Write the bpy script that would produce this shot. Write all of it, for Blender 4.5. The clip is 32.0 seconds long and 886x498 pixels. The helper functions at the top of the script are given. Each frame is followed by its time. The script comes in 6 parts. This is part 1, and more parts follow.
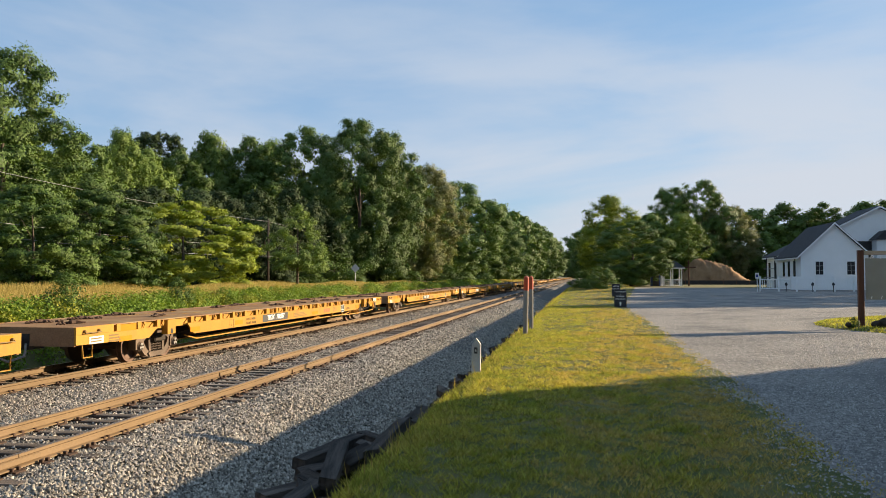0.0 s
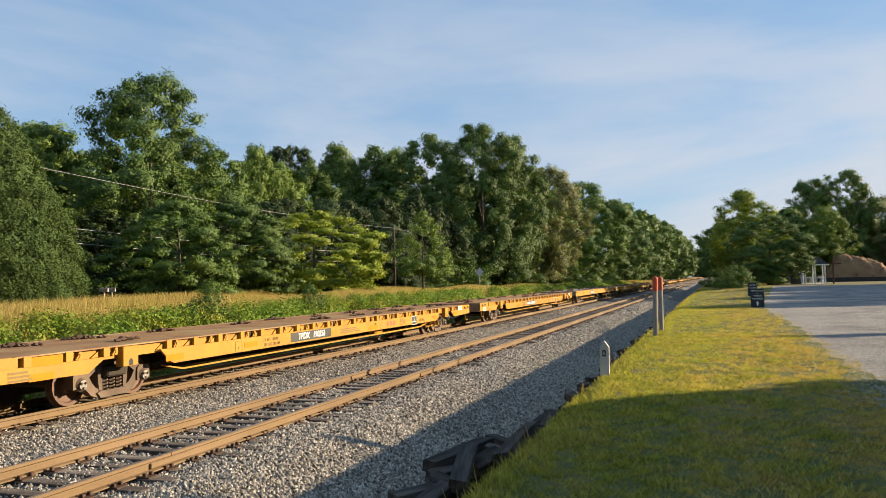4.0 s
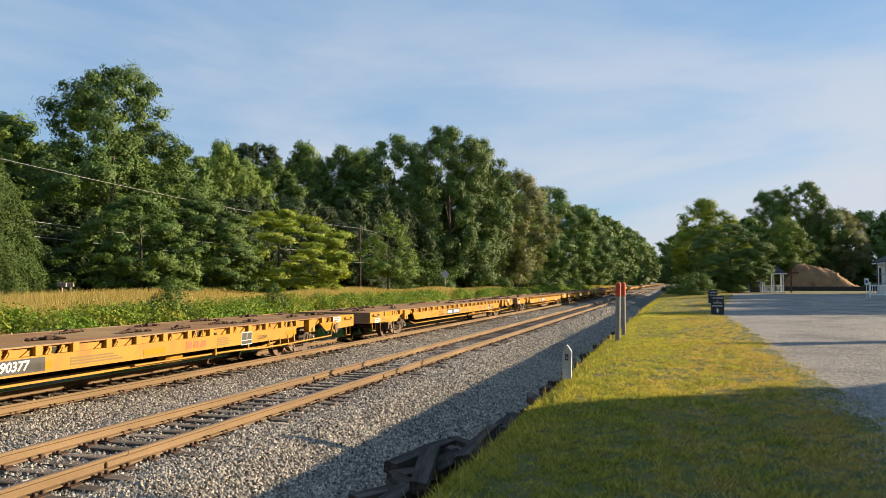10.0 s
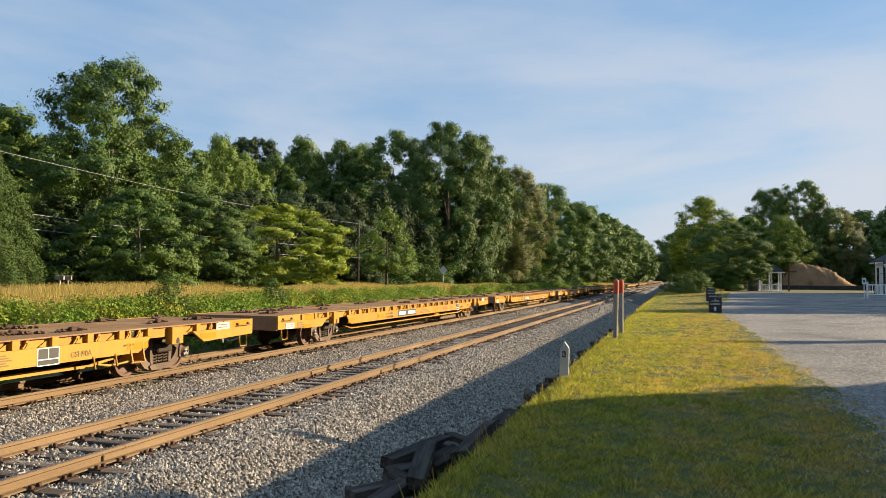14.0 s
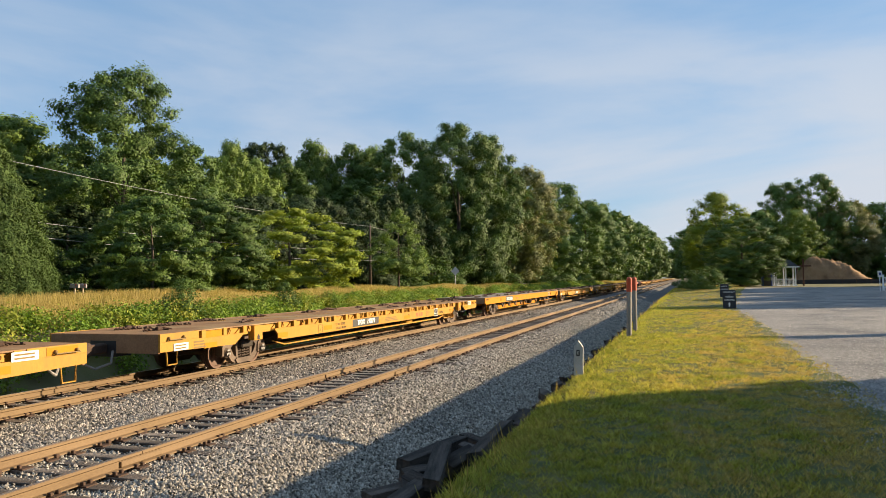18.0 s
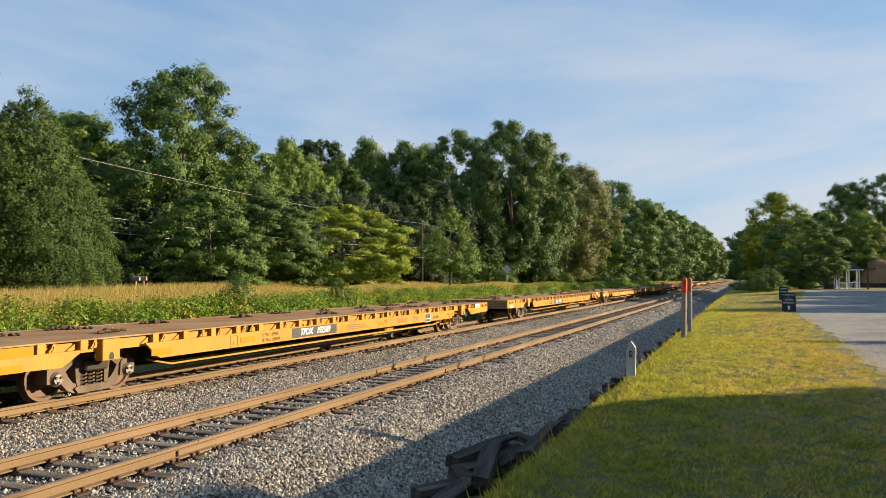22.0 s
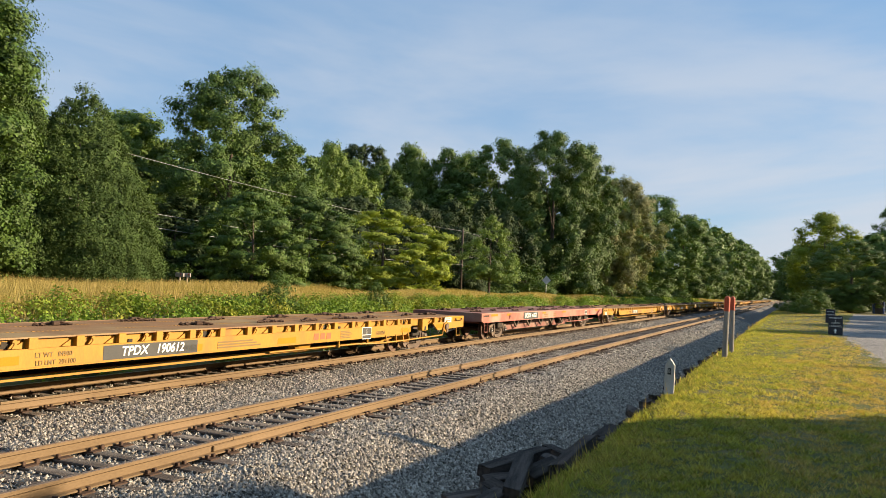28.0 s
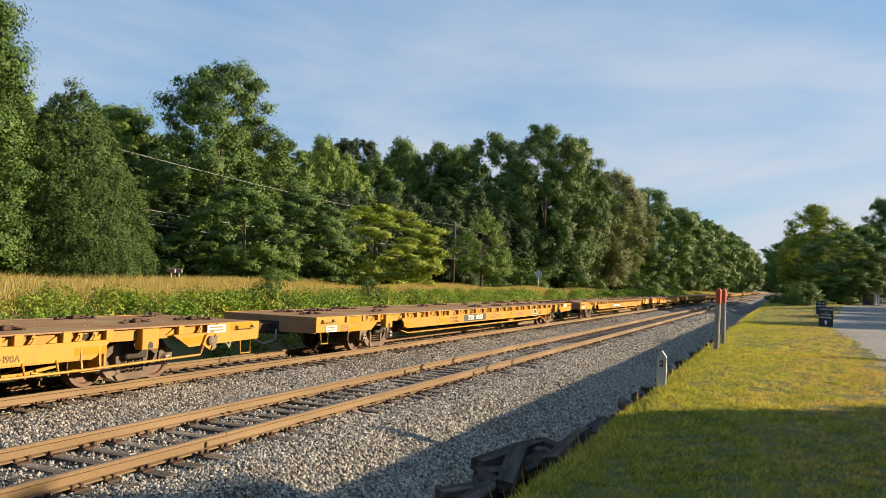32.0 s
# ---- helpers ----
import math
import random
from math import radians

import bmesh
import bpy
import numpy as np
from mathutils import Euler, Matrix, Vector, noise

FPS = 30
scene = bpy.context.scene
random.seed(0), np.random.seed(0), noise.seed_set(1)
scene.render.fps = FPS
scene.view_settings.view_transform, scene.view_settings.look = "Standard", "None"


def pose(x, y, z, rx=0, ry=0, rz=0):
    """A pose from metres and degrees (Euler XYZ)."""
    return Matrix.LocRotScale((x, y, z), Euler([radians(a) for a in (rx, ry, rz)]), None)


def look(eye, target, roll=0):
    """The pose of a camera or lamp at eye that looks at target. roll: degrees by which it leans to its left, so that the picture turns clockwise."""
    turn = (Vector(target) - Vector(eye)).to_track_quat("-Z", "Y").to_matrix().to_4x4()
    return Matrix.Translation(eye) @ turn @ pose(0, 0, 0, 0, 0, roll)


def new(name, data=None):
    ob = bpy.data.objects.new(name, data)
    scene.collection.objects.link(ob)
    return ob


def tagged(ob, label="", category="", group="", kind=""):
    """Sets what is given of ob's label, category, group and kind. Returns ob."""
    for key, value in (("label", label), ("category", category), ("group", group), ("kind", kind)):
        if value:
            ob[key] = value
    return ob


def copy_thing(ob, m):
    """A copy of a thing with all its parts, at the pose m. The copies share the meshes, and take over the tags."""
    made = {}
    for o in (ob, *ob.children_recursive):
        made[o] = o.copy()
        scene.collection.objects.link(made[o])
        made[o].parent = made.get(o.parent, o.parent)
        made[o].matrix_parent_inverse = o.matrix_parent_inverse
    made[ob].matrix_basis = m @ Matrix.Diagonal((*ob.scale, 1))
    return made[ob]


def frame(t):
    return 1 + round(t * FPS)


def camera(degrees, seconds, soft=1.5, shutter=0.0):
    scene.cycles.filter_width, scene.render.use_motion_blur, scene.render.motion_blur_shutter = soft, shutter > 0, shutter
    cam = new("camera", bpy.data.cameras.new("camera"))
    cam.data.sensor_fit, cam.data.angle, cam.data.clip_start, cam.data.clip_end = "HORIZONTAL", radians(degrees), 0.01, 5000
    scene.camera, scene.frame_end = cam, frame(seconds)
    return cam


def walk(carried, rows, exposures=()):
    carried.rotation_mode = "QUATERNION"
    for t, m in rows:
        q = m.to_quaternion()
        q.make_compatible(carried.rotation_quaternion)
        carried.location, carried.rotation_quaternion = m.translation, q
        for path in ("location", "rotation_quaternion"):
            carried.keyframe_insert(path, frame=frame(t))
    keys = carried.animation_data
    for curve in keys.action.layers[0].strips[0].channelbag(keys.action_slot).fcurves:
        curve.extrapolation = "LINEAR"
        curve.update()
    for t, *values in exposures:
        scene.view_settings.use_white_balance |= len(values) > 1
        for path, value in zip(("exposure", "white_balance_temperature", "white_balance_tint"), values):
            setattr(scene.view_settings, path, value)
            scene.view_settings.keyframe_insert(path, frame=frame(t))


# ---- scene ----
cam = camera(59.0, 32.0, soft=0.7)
EYE = 2.28


def stand(yaw, pitch, roll):
    return pose(0, 0, EYE, 90 + pitch, 0, yaw) @ pose(0, 0, 0, 0, 0, roll)


# seconds, turn to the left of the track's line, tilt up, roll
PATH = [
    (0.0, 9.91, 2.03, -0.00),
    (0.5, 9.88, 2.03, 0.03),
    (1.0, 9.91, 2.06, -0.00),
    (1.5, 10.27, 2.04, -0.26),
    (1.8, 12.9, 1.93, -0.2),
    (1.9, 15.75, 1.85, -0.11),
    (2.0, 16.88, 1.83, -0.24),
    (2.5, 20.92, 1.91, -0.10),
    (3.0, 22.07, 2.49, -0.37),
    (3.3, 21.33, 2.54, -0.80),
    (3.5, 20.68, 2.64, -0.95),
    (4.0, 18.94, 2.36, -1.13),
    (4.5, 18.32, 2.40, -0.82),
    (6.5, 17.26, 2.62, -0.30),
    (7.0, 17.07, 2.61, 0.02),
    (7.5, 16.84, 2.58, 0.03),
    (8.0, 16.68, 2.55, -0.06),
    (8.5, 16.57, 2.56, 0.08),
    (9.0, 16.42, 2.53, 0.17),
    (9.5, 16.40, 2.49, 0.09),
    (10.0, 16.45, 2.46, -0.00),
    (10.5, 16.45, 2.40, -0.00),
    (11.0, 16.45, 2.36, 0.03),
    (11.5, 16.47, 2.30, 0.12),
    (12.0, 16.54, 2.30, 0.12),
    (12.5, 16.58, 2.30, 0.13),
    (13.0, 16.62, 2.31, 0.13),
    (13.5, 16.47, 2.29, 0.24),
    (14.0, 16.33, 2.17, 0.47),
    (14.5, 16.24, 2.09, 0.54),
    (16.5, 15.87, 1.91, 0.60),
    (17.0, 16.12, 1.93, 0.49),
    (17.5, 16.42, 2.01, -0.24),
    (18.0, 17.18, 2.25, -0.63),
    (18.5, 17.94, 2.60, -0.30),
    (19.0, 18.61, 2.57, -0.09),
    (19.5, 18.87, 2.50, -0.02),
    (20.0, 19.35, 2.44, 0.27),
    (20.5, 19.68, 2.47, 0.58),
    (21.0, 20.14, 2.58, 0.51),
    (21.5, 20.40, 2.36, 0.50),
    (22.0, 20.97, 2.09, 0.21),
    (22.5, 22.09, 1.94, 0.03),
    (23.0, 22.73, 1.95, 0.11),
    (23.5, 23.33, 2.04, 0.23),
    (24.0, 23.88, 2.38, 0.51),
    (24.5, 24.00, 2.62, 0.95),
    (25.0, 24.08, 2.74, 1.26),
    (25.5, 24.09, 2.70, 1.59),
    (27.5, 23.91, 2.71, 2.50),
    (28.0, 23.91, 2.58, 2.52),
    (28.5, 23.79, 2.49, 2.50),
    (29.0, 23.68, 2.40, 2.37),
    (29.5, 23.56, 2.34, 2.40),
    (30.0, 23.54, 2.24, 2.39),
    (30.5, 23.51, 2.21, 2.38),
    (31.0, 23.41, 2.17, 2.43),
    (31.5, 23.34, 2.18, 2.32),
    (32.0, 23.32, 2.17, 2.16),
]
walk(cam, [(t, stand(a, b, c)) for t, a, b, c in PATH])

# ---- light ----
SUN_UP, SUN_TURN = radians(15.2), radians(60)      # height of the sun; turn from +y towards +x
world = bpy.data.worlds.new("sky")
scene.world = world
world.use_nodes = True
wn, wl = world.node_tree.nodes, world.node_tree.links
sky = wn.new("ShaderNodeTexSky")
sky.sky_type = "NISHITA"
sky.sun_disc = False
sky.sun_elevation, sky.sun_rotation = SUN_UP, SUN_TURN
sky.air_density, sky.dust_density, sky.ozone_density = 1.0, 0.25, 2.2
wcoord = wn.new("ShaderNodeTexCoord")
wmap = wn.new("ShaderNodeMapping")
wl.new(wcoord.outputs["Generated"], wmap.inputs["Vector"])
wmap.inputs["Scale"].default_value = (1.0, 1.0, 4.5)
wmap.inputs["Rotation"].default_value = (0.06, 0.10, 0.5)
cirrus = wn.new("ShaderNodeTexNoise")
cirrus.inputs["Scale"].default_value = 1.5
cirrus.inputs["Detail"].default_value = 6.0
cirrus.inputs["Roughness"].default_value = 0.52
cirrus.inputs["Distortion"].default_value = 0.35
wl.new(wmap.outputs[0], cirrus.inputs["Vector"])


def sky_mix(share, base, tint):
    node = wn.new("ShaderNodeMix")
    node.data_type = "RGBA"
    if isinstance(share, float):
        node.inputs[0].default_value = share
    else:
        wl.new(share, node.inputs[0])
    wl.new(base, node.inputs[6])
    node.inputs[7].default_value = (*tint, 1)
    return node.outputs[2]


def sky_range(value, low, high, out_low, out_high):
    node = wn.new("ShaderNodeMapRange")
    node.interpolation_type = "SMOOTHSTEP"
    wl.new(value, node.inputs[0])
    for k, x in enumerate((low, high, out_low, out_high)):
        node.inputs[k + 1].default_value = x
    return node.outputs[0]


# clear blue air, then thin high cloud that thickens towards the horizon
height = wn.new("ShaderNodeSeparateXYZ")
wl.new(wcoord.outputs["Generated"], height.inputs[0])
thin = wn.new("ShaderNodeMath")
thin.operation = "MULTIPLY"
wl.new(sky_range(cirrus.outputs["Fac"], 0.36, 0.66, 0.10, 1.0), thin.inputs[0])
wl.new(sky_range(height.outputs[2], 0.10, 0.40, 0.95, 0.35), thin.inputs[1])
air = sky_mix(0.55, sky.outputs[0], (1.9, 3.65, 6.1))
wl.new(sky_mix(thin.outputs[0], air, (4.75, 5.05, 5.6)), wn["Background"].inputs[0])
wn["Background"].inputs[1].default_value = 0.058
sun_data = bpy.data.lights.new("sun", "SUN")
sun_data.energy, sun_data.angle, sun_data.color = 5.0, radians(0.6), (1.0, 0.80, 0.55)
sun = new("sun", sun_data)
sun_way = Vector((math.sin(SUN_TURN) * math.cos(SUN_UP), math.cos(SUN_TURN) * math.cos(SUN_UP), math.sin(SUN_UP)))
sun.matrix_world = look(sun_way * 300, (0, 0, 0))
scene.view_settings.exposure = 1.26

# ---- materials ----


def mat(name, a, b, scale=3.0, rough=0.7, metal=0.0, bump=0.3, fine=40.0, c=None, island=0.0, rand=0.0, stretch=(1, 1, 1), spec=0.3, lo=0.35, hi=0.65, trans=0.0, cscale=0.6, clo=0.52, chi=0.7):
    """Two tones mixed by a coarse and a fine noise, a third in patches, relief from the fine one."""
    m = bpy.data.materials.new(name)
    m.use_nodes = True
    n, l = m.node_tree.nodes, m.node_tree.links
    p = n["Principled BSDF"]
    p.inputs["Roughness"].default_value, p.inputs["Metallic"].default_value = rough, metal
    p.inputs["Specular IOR Level"].default_value = spec
    co = n.new("ShaderNodeTexCoord")
    mp = n.new("ShaderNodeMapping")
    mp.inputs["Scale"].default_value = stretch
    l.new(co.outputs["Object"], mp.inputs["Vector"])

    def noisy(s, detail=5.0):
        t = n.new("ShaderNodeTexNoise")
        t.inputs["Scale"].default_value, t.inputs["Detail"].default_value = s, detail
        l.new(mp.outputs[0], t.inputs["Vector"])
        return t.outputs["Fac"]

    def mix(f, x, y, kind="MIX"):
        t = n.new("ShaderNodeMix")
        t.data_type, t.blend_type = "RGBA", kind
        for s, v in ((t.inputs[0], f), (t.inputs[6], x), (t.inputs[7], y)):
            if hasattr(v, "is_linked"):
                l.new(v, s)
            elif isinstance(v, float):
                s.default_value = v
            else:
                s.default_value = (*v, 1)
        return t.outputs[2]

    def ramp(f, x, y):
        t = n.new("ShaderNodeMapRange")
        l.new(f, t.inputs[0])
        t.inputs[1].default_value, t.inputs[2].default_value = x, y
        return t.outputs[0]

    coarse, small = noisy(scale), noisy(fine, 4.0)
    avg = n.new("ShaderNodeMath")
    avg.operation = "MULTIPLY_ADD"
    l.new(small, avg.inputs[0])
    avg.inputs[1].default_value = 0.45
    half = n.new("ShaderNodeMath")
    half.operation = "MULTIPLY"
    l.new(coarse, half.inputs[0])
    half.inputs[1].default_value = 0.55
    l.new(half.outputs[0], avg.inputs[2])
    col = mix(ramp(avg.outputs[0], lo, hi), a, b)
    if c:
        col = mix(ramp(noisy(cscale, 8.0), clo, chi), col, c)
    for amount, node, out in ((island, "ShaderNodeNewGeometry", "Random Per Island"), (rand, "ShaderNodeObjectInfo", "Random")):
        if amount:
            r = n.new("ShaderNodeMapRange")
            l.new(n.new(node).outputs[out], r.inputs[0])
            r.inputs[3].default_value, r.inputs[4].default_value = 1 - amount, 1 + amount
            hsv = n.new("ShaderNodeHueSaturation")
            l.new(r.outputs[0], hsv.inputs["Value"])
            l.new(col, hsv.inputs["Color"])
            col = hsv.outputs[0]
    l.new(col, p.inputs["Base Color"])
    if bump:
        bp = n.new("ShaderNodeBump")
        bp.inputs["Strength"].default_value, bp.inputs["Distance"].default_value = bump, 0.02
        l.new(small, bp.inputs["Height"])
        l.new(bp.outputs[0], p.inputs["Normal"])
    if trans:
        tr, ms = n.new("ShaderNodeBsdfTranslucent"), n.new("ShaderNodeMixShader")
        tint = mix(1.0, col, (1.0, 1.0, 0.45), "MULTIPLY")
        l.new(tint, tr.inputs[0])
        ms.inputs[0].default_value = trans
        l.new(p.outputs[0], ms.inputs[1])
        l.new(tr.outputs[0], ms.inputs[2])
        l.new(ms.outputs[0], n["Material Output"].inputs[0])
    return m


YELLOW = mat("yellow_paint", (0.42, 0.212, 0.018), (0.35, 0.168, 0.015), 1.3, 0.55, 0, 0.06, 30, c=(0.27, 0.135, 0.025), clo=0.54, chi=0.74, cscale=1.6, stretch=(1, 1, 0.5), rand=0.07)
PATCHY = mat("bright_yellow_patch", (0.47, 0.195, 0.004), (0.41, 0.165, 0.004), 2, 0.6, 0, 0.03, spec=0.15)
FADED = mat("faded_edge_paint", (0.43, 0.27, 0.20), (0.38, 0.17, 0.12), 1.2, 0.7, 0, 0.05, 25)
CAP = mat("pale_bearing_cap", (0.34, 0.33, 0.30), (0.12, 0.11, 0.095), 22, 0.6, 0, 0.05)
RED = mat("faded_red_paint", (0.34, 0.088, 0.056), (0.38, 0.13, 0.088), 1.0, 0.65, 0, 0.08, 25, c=(0.45, 0.28, 0.20), clo=0.5, chi=0.75)
GREYMARK = mat("dark_grey_panel", (0.045, 0.045, 0.042), (0.065, 0.062, 0.055), 4, 0.6, 0, 0.05)
LETTER = mat("white_lettering", (0.80, 0.79, 0.72), (0.70, 0.69, 0.62), 8, 0.6, 0, 0.0)
INK = mat("dark_lettering", (0.16, 0.10, 0.03), (0.20, 0.13, 0.04), 8, 0.6, 0, 0.0)
REDINK = mat("red_mark", (0.50, 0.11, 0.04), (0.45, 0.10, 0.04), 5, 0.6, 0, 0.0)
PLACARD = mat("white_placard", (0.74, 0.72, 0.64), (0.62, 0.59, 0.5), 6, 0.5, 0, 0.02)
DECK = mat("rusty_deck", (0.33, 0.20, 0.11), (0.22, 0.130, 0.072), 1.5, 0.95, 0.0, 0.4, 30, spec=0.05, c=(0.33, 0.24, 0.13), clo=0.5, chi=0.7)
WOODDECK = mat("weathered_wood_deck", (0.24, 0.20, 0.155), (0.15, 0.12, 0.09), 2, 0.9, 0, 0.4, 30, stretch=(1, 6, 1), c=(0.3, 0.26, 0.2))
REDDECK = mat("maroon_deck", (0.17, 0.06, 0.05), (0.24, 0.11, 0.085), 1.5, 0.85, 0, 0.3, 30, c=(0.3, 0.2, 0.15))
STEEL = mat("dark_cast_steel", (0.080, 0.057, 0.042), (0.135, 0.096, 0.068), 3, 0.8, 0.05, 0.3, 40, c=(0.20, 0.145, 0.10))
UNDER = mat("grimy_underframe", (0.03, 0.026, 0.022), (0.06, 0.045, 0.03), 3, 0.85, 0.1, 0.3)
WHEEL = mat("rusty_wheel", (0.165, 0.098, 0.066), (0.105, 0.064, 0.045), 3, 0.65, 0.2, 0.15)
CHAIN = mat("rusty_chain", (0.055, 0.035, 0.025), (0.10, 0.06, 0.04), 6, 0.8, 0.3, 0.3)
RAIL = mat("rusty_rail", (0.192, 0.126, 0.062), (0.125, 0.080, 0.040), 1.5, 0.75, 0.0, 0.15, 60, stretch=(1, 0.3, 1), c=(0.24, 0.16, 0.09))
RAILTOP = mat("rail_running_band", (0.34, 0.25, 0.17), (0.26, 0.18, 0.12), 3, 0.38, 0.7, 0.05)
TIE = mat("creosoted_tie", (0.145, 0.115, 0.09), (0.09, 0.07, 0.055), 3, 0.9, 0, 0.5, 45, stretch=(1.0, 6, 6), c=(0.21, 0.175, 0.14), rand=0.35)
OLDTIE = mat("old_dark_timber", (0.026, 0.021, 0.018), (0.075, 0.062, 0.052), 4, 0.9, 0, 1.0, 45, stretch=(3, 0.35, 3), c=(0.14, 0.115, 0.095), cscale=2.0, clo=0.45, chi=0.7, rand=0.35)
# bed darker than its stones: the shade in the gaps is painted in
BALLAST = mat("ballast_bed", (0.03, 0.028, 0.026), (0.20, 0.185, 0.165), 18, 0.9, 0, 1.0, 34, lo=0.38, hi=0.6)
STONE = mat("crushed_granite", (0.43, 0.385, 0.315), (0.225, 0.20, 0.165), 6, 0.85, 0, 0.2, 60, island=0.62)
EARTH = mat("grassy_ground", (0.10, 0.105, 0.035), (0.16, 0.14, 0.06), 0.9, 0.95, 0, 0.5, 25, c=(0.2, 0.165, 0.09), cscale=0.35)
LAWN = mat("mown_lawn", (0.055, 0.075, 0.018), (0.15, 0.15, 0.042), 3.5, 0.95, 0, 1.0, 75, c=(0.17, 0.14, 0.05), cscale=1.1, clo=0.54, chi=0.68, lo=0.38, hi=0.62)
GRIT = mat("driveway_grit", (0.40, 0.375, 0.34), (0.22, 0.205, 0.19), 6, 0.9, 0, 0.1, 60, island=0.5)
GRAVEL = mat("driveway_gravel", (0.13, 0.123, 0.114), (0.40, 0.37, 0.33), 13, 0.95, 0, 1.0, 60, c=(0.15, 0.145, 0.14), cscale=0.55, clo=0.44, chi=0.66, lo=0.40, hi=0.60)
BLADE = mat("grass_blades", (0.255, 0.295, 0.06), (0.47, 0.41, 0.09), 1.6, 0.8, 0, 0, fine=9, island=0.6, trans=0.5, c=(0.50, 0.41, 0.115), cscale=0.8, clo=0.56, chi=0.75)
DRYBLADE = mat("dry_grass_blades", (0.62, 0.45, 0.15), (0.47, 0.34, 0.11), 1.2, 0.85, 0, 0, fine=8, island=0.4, trans=0.35)
STRAW = mat("dry_meadow_grass", (0.45, 0.33, 0.13), (0.33, 0.28, 0.085), 0.5, 0.85, 0, 0, island=0.35, trans=0.35)
WEED = mat("green_weeds", (0.095, 0.185, 0.016), (0.20, 0.27, 0.028), 0.8, 0.7, 0, 0, island=0.35, trans=0.33, c=(0.31, 0.29, 0.035), cscale=0.6)
BARK = mat("bark", (0.065, 0.05, 0.038), (0.11, 0.085, 0.065), 4, 0.95, 0, 0.8, 20, stretch=(1, 1, 0.25))
LEAF = {
    "broad": mat("oak_leaves", (0.060, 0.120, 0.024), (0.118, 0.178, 0.034), 0.25, 0.6, 0, 0, island=0.22, rand=0.15, trans=0.17),
    "mid": mat("maple_leaves", (0.050, 0.102, 0.016), (0.102, 0.158, 0.024), 0.25, 0.6, 0, 0, island=0.22, rand=0.15, trans=0.17),
    "bright": mat("young_leaves", (0.17, 0.245, 0.022), (0.25, 0.285, 0.032), 0.3, 0.6, 0, 0, island=0.25, rand=0.1, trans=0.3),
    "conifer": mat("cedar_foliage", (0.040, 0.078, 0.016), (0.078, 0.122, 0.024), 0.5, 0.75, 0, 0, island=0.25, rand=0.12, trans=0.12),
    # also colours the added low trees that stand for the wood's shade
    "pine": mat("pine_and_shade_needles", (0.026, 0.050, 0.013), (0.042, 0.068, 0.017), 0.3, 0.7, 0, 0, island=0.4, rand=0.15, trans=0.12),
    "fresh": mat("light_green_leaves", (0.100, 0.170, 0.030), (0.165, 0.230, 0.040), 0.3, 0.6, 0, 0, island=0.22, rand=0.12, trans=0.22),
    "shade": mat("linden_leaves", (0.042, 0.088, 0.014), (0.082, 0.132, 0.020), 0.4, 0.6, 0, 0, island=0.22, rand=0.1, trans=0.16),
    "rusty": mat("flowering_leaves", (0.12, 0.165, 0.055), (0.23, 0.215, 0.10), 0.4, 0.7, 0, 0, island=0.3, rand=0.1, trans=0.25),
}
WHITE = mat("white_siding", (0.80, 0.80, 0.79), (0.74, 0.74, 0.73), 1.0, 0.6, 0, 0.05, 20)
WPOST = mat("white_vinyl", (0.80, 0.80, 0.80), (0.72, 0.72, 0.70), 2, 0.5, 0, 0.03)
SHINGLE = mat("dark_shingles", (0.035, 0.035, 0.04), (0.06, 0.058, 0.06), 3, 0.9, 0, 0.5, 30)
GLASS = mat("dark_window", (0.012, 0.013, 0.017), (0.02, 0.021, 0.025), 1, 0.2, 0, 0.0, spec=0.2)
BLACK = mat("black_paint", (0.018, 0.018, 0.02), (0.03, 0.03, 0.032), 3, 0.5, 0, 0.05)
MULCH = mat("brown_mulch", (0.22, 0.125, 0.06), (0.30, 0.185, 0.095), 1.2, 0.95, 0, 1.0, 14, c=(0.16, 0.09, 0.045))
STAIN = mat("dark_stained_post", (0.075, 0.032, 0.018), (0.12, 0.05, 0.028), 3, 0.7, 0, 0.3, 30, stretch=(1, 1, 0.15))
PALEWOOD = mat("pale_timber", (0.46, 0.36, 0.26), (0.36, 0.27, 0.18), 3, 0.8, 0, 0.3, 30, stretch=(0.2, 1, 1))
BANNER = mat("grey_banner_back", (0.30, 0.29, 0.26), (0.36, 0.35, 0.31), 2, 0.8, 0, 0.05, trans=0.2)
ORANGE = mat("orange_red_post_cap", (0.50, 0.085, 0.035), (0.42, 0.07, 0.03), 5, 0.5, 0, 0.05)
GREYPOST = mat("grey_weathered_post", (0.30, 0.275, 0.24), (0.20, 0.18, 0.155), 5, 0.85, 0, 0.3, 40, stretch=(1, 1, 0.2))
CONCRETE = mat("white_painted_concrete", (0.58, 0.57, 0.53), (0.42, 0.40, 0.36), 6, 0.85, 0, 0.3, 60, c=(0.33, 0.31, 0.27), cscale=3.0)
WIRE = mat("grey_wire", (0.22, 0.22, 0.22), (0.3, 0.3, 0.3), 5, 0.5, 0.3, 0.0)
POLE = mat("old_utility_pole", (0.06, 0.047, 0.037), (0.09, 0.07, 0.053), 4, 0.9, 0, 0.5, 30, stretch=(1, 1, 0.2))
ALU = mat("bare_sign_back", (0.45, 0.46, 0.47), (0.38, 0.39, 0.40), 4, 0.5, 0.6, 0.03)
BLUE = mat("blue_plastic", (0.03, 0.06, 0.18), (0.04, 0.075, 0.21), 3, 0.5, 0, 0.03)

# ---- building helpers ----


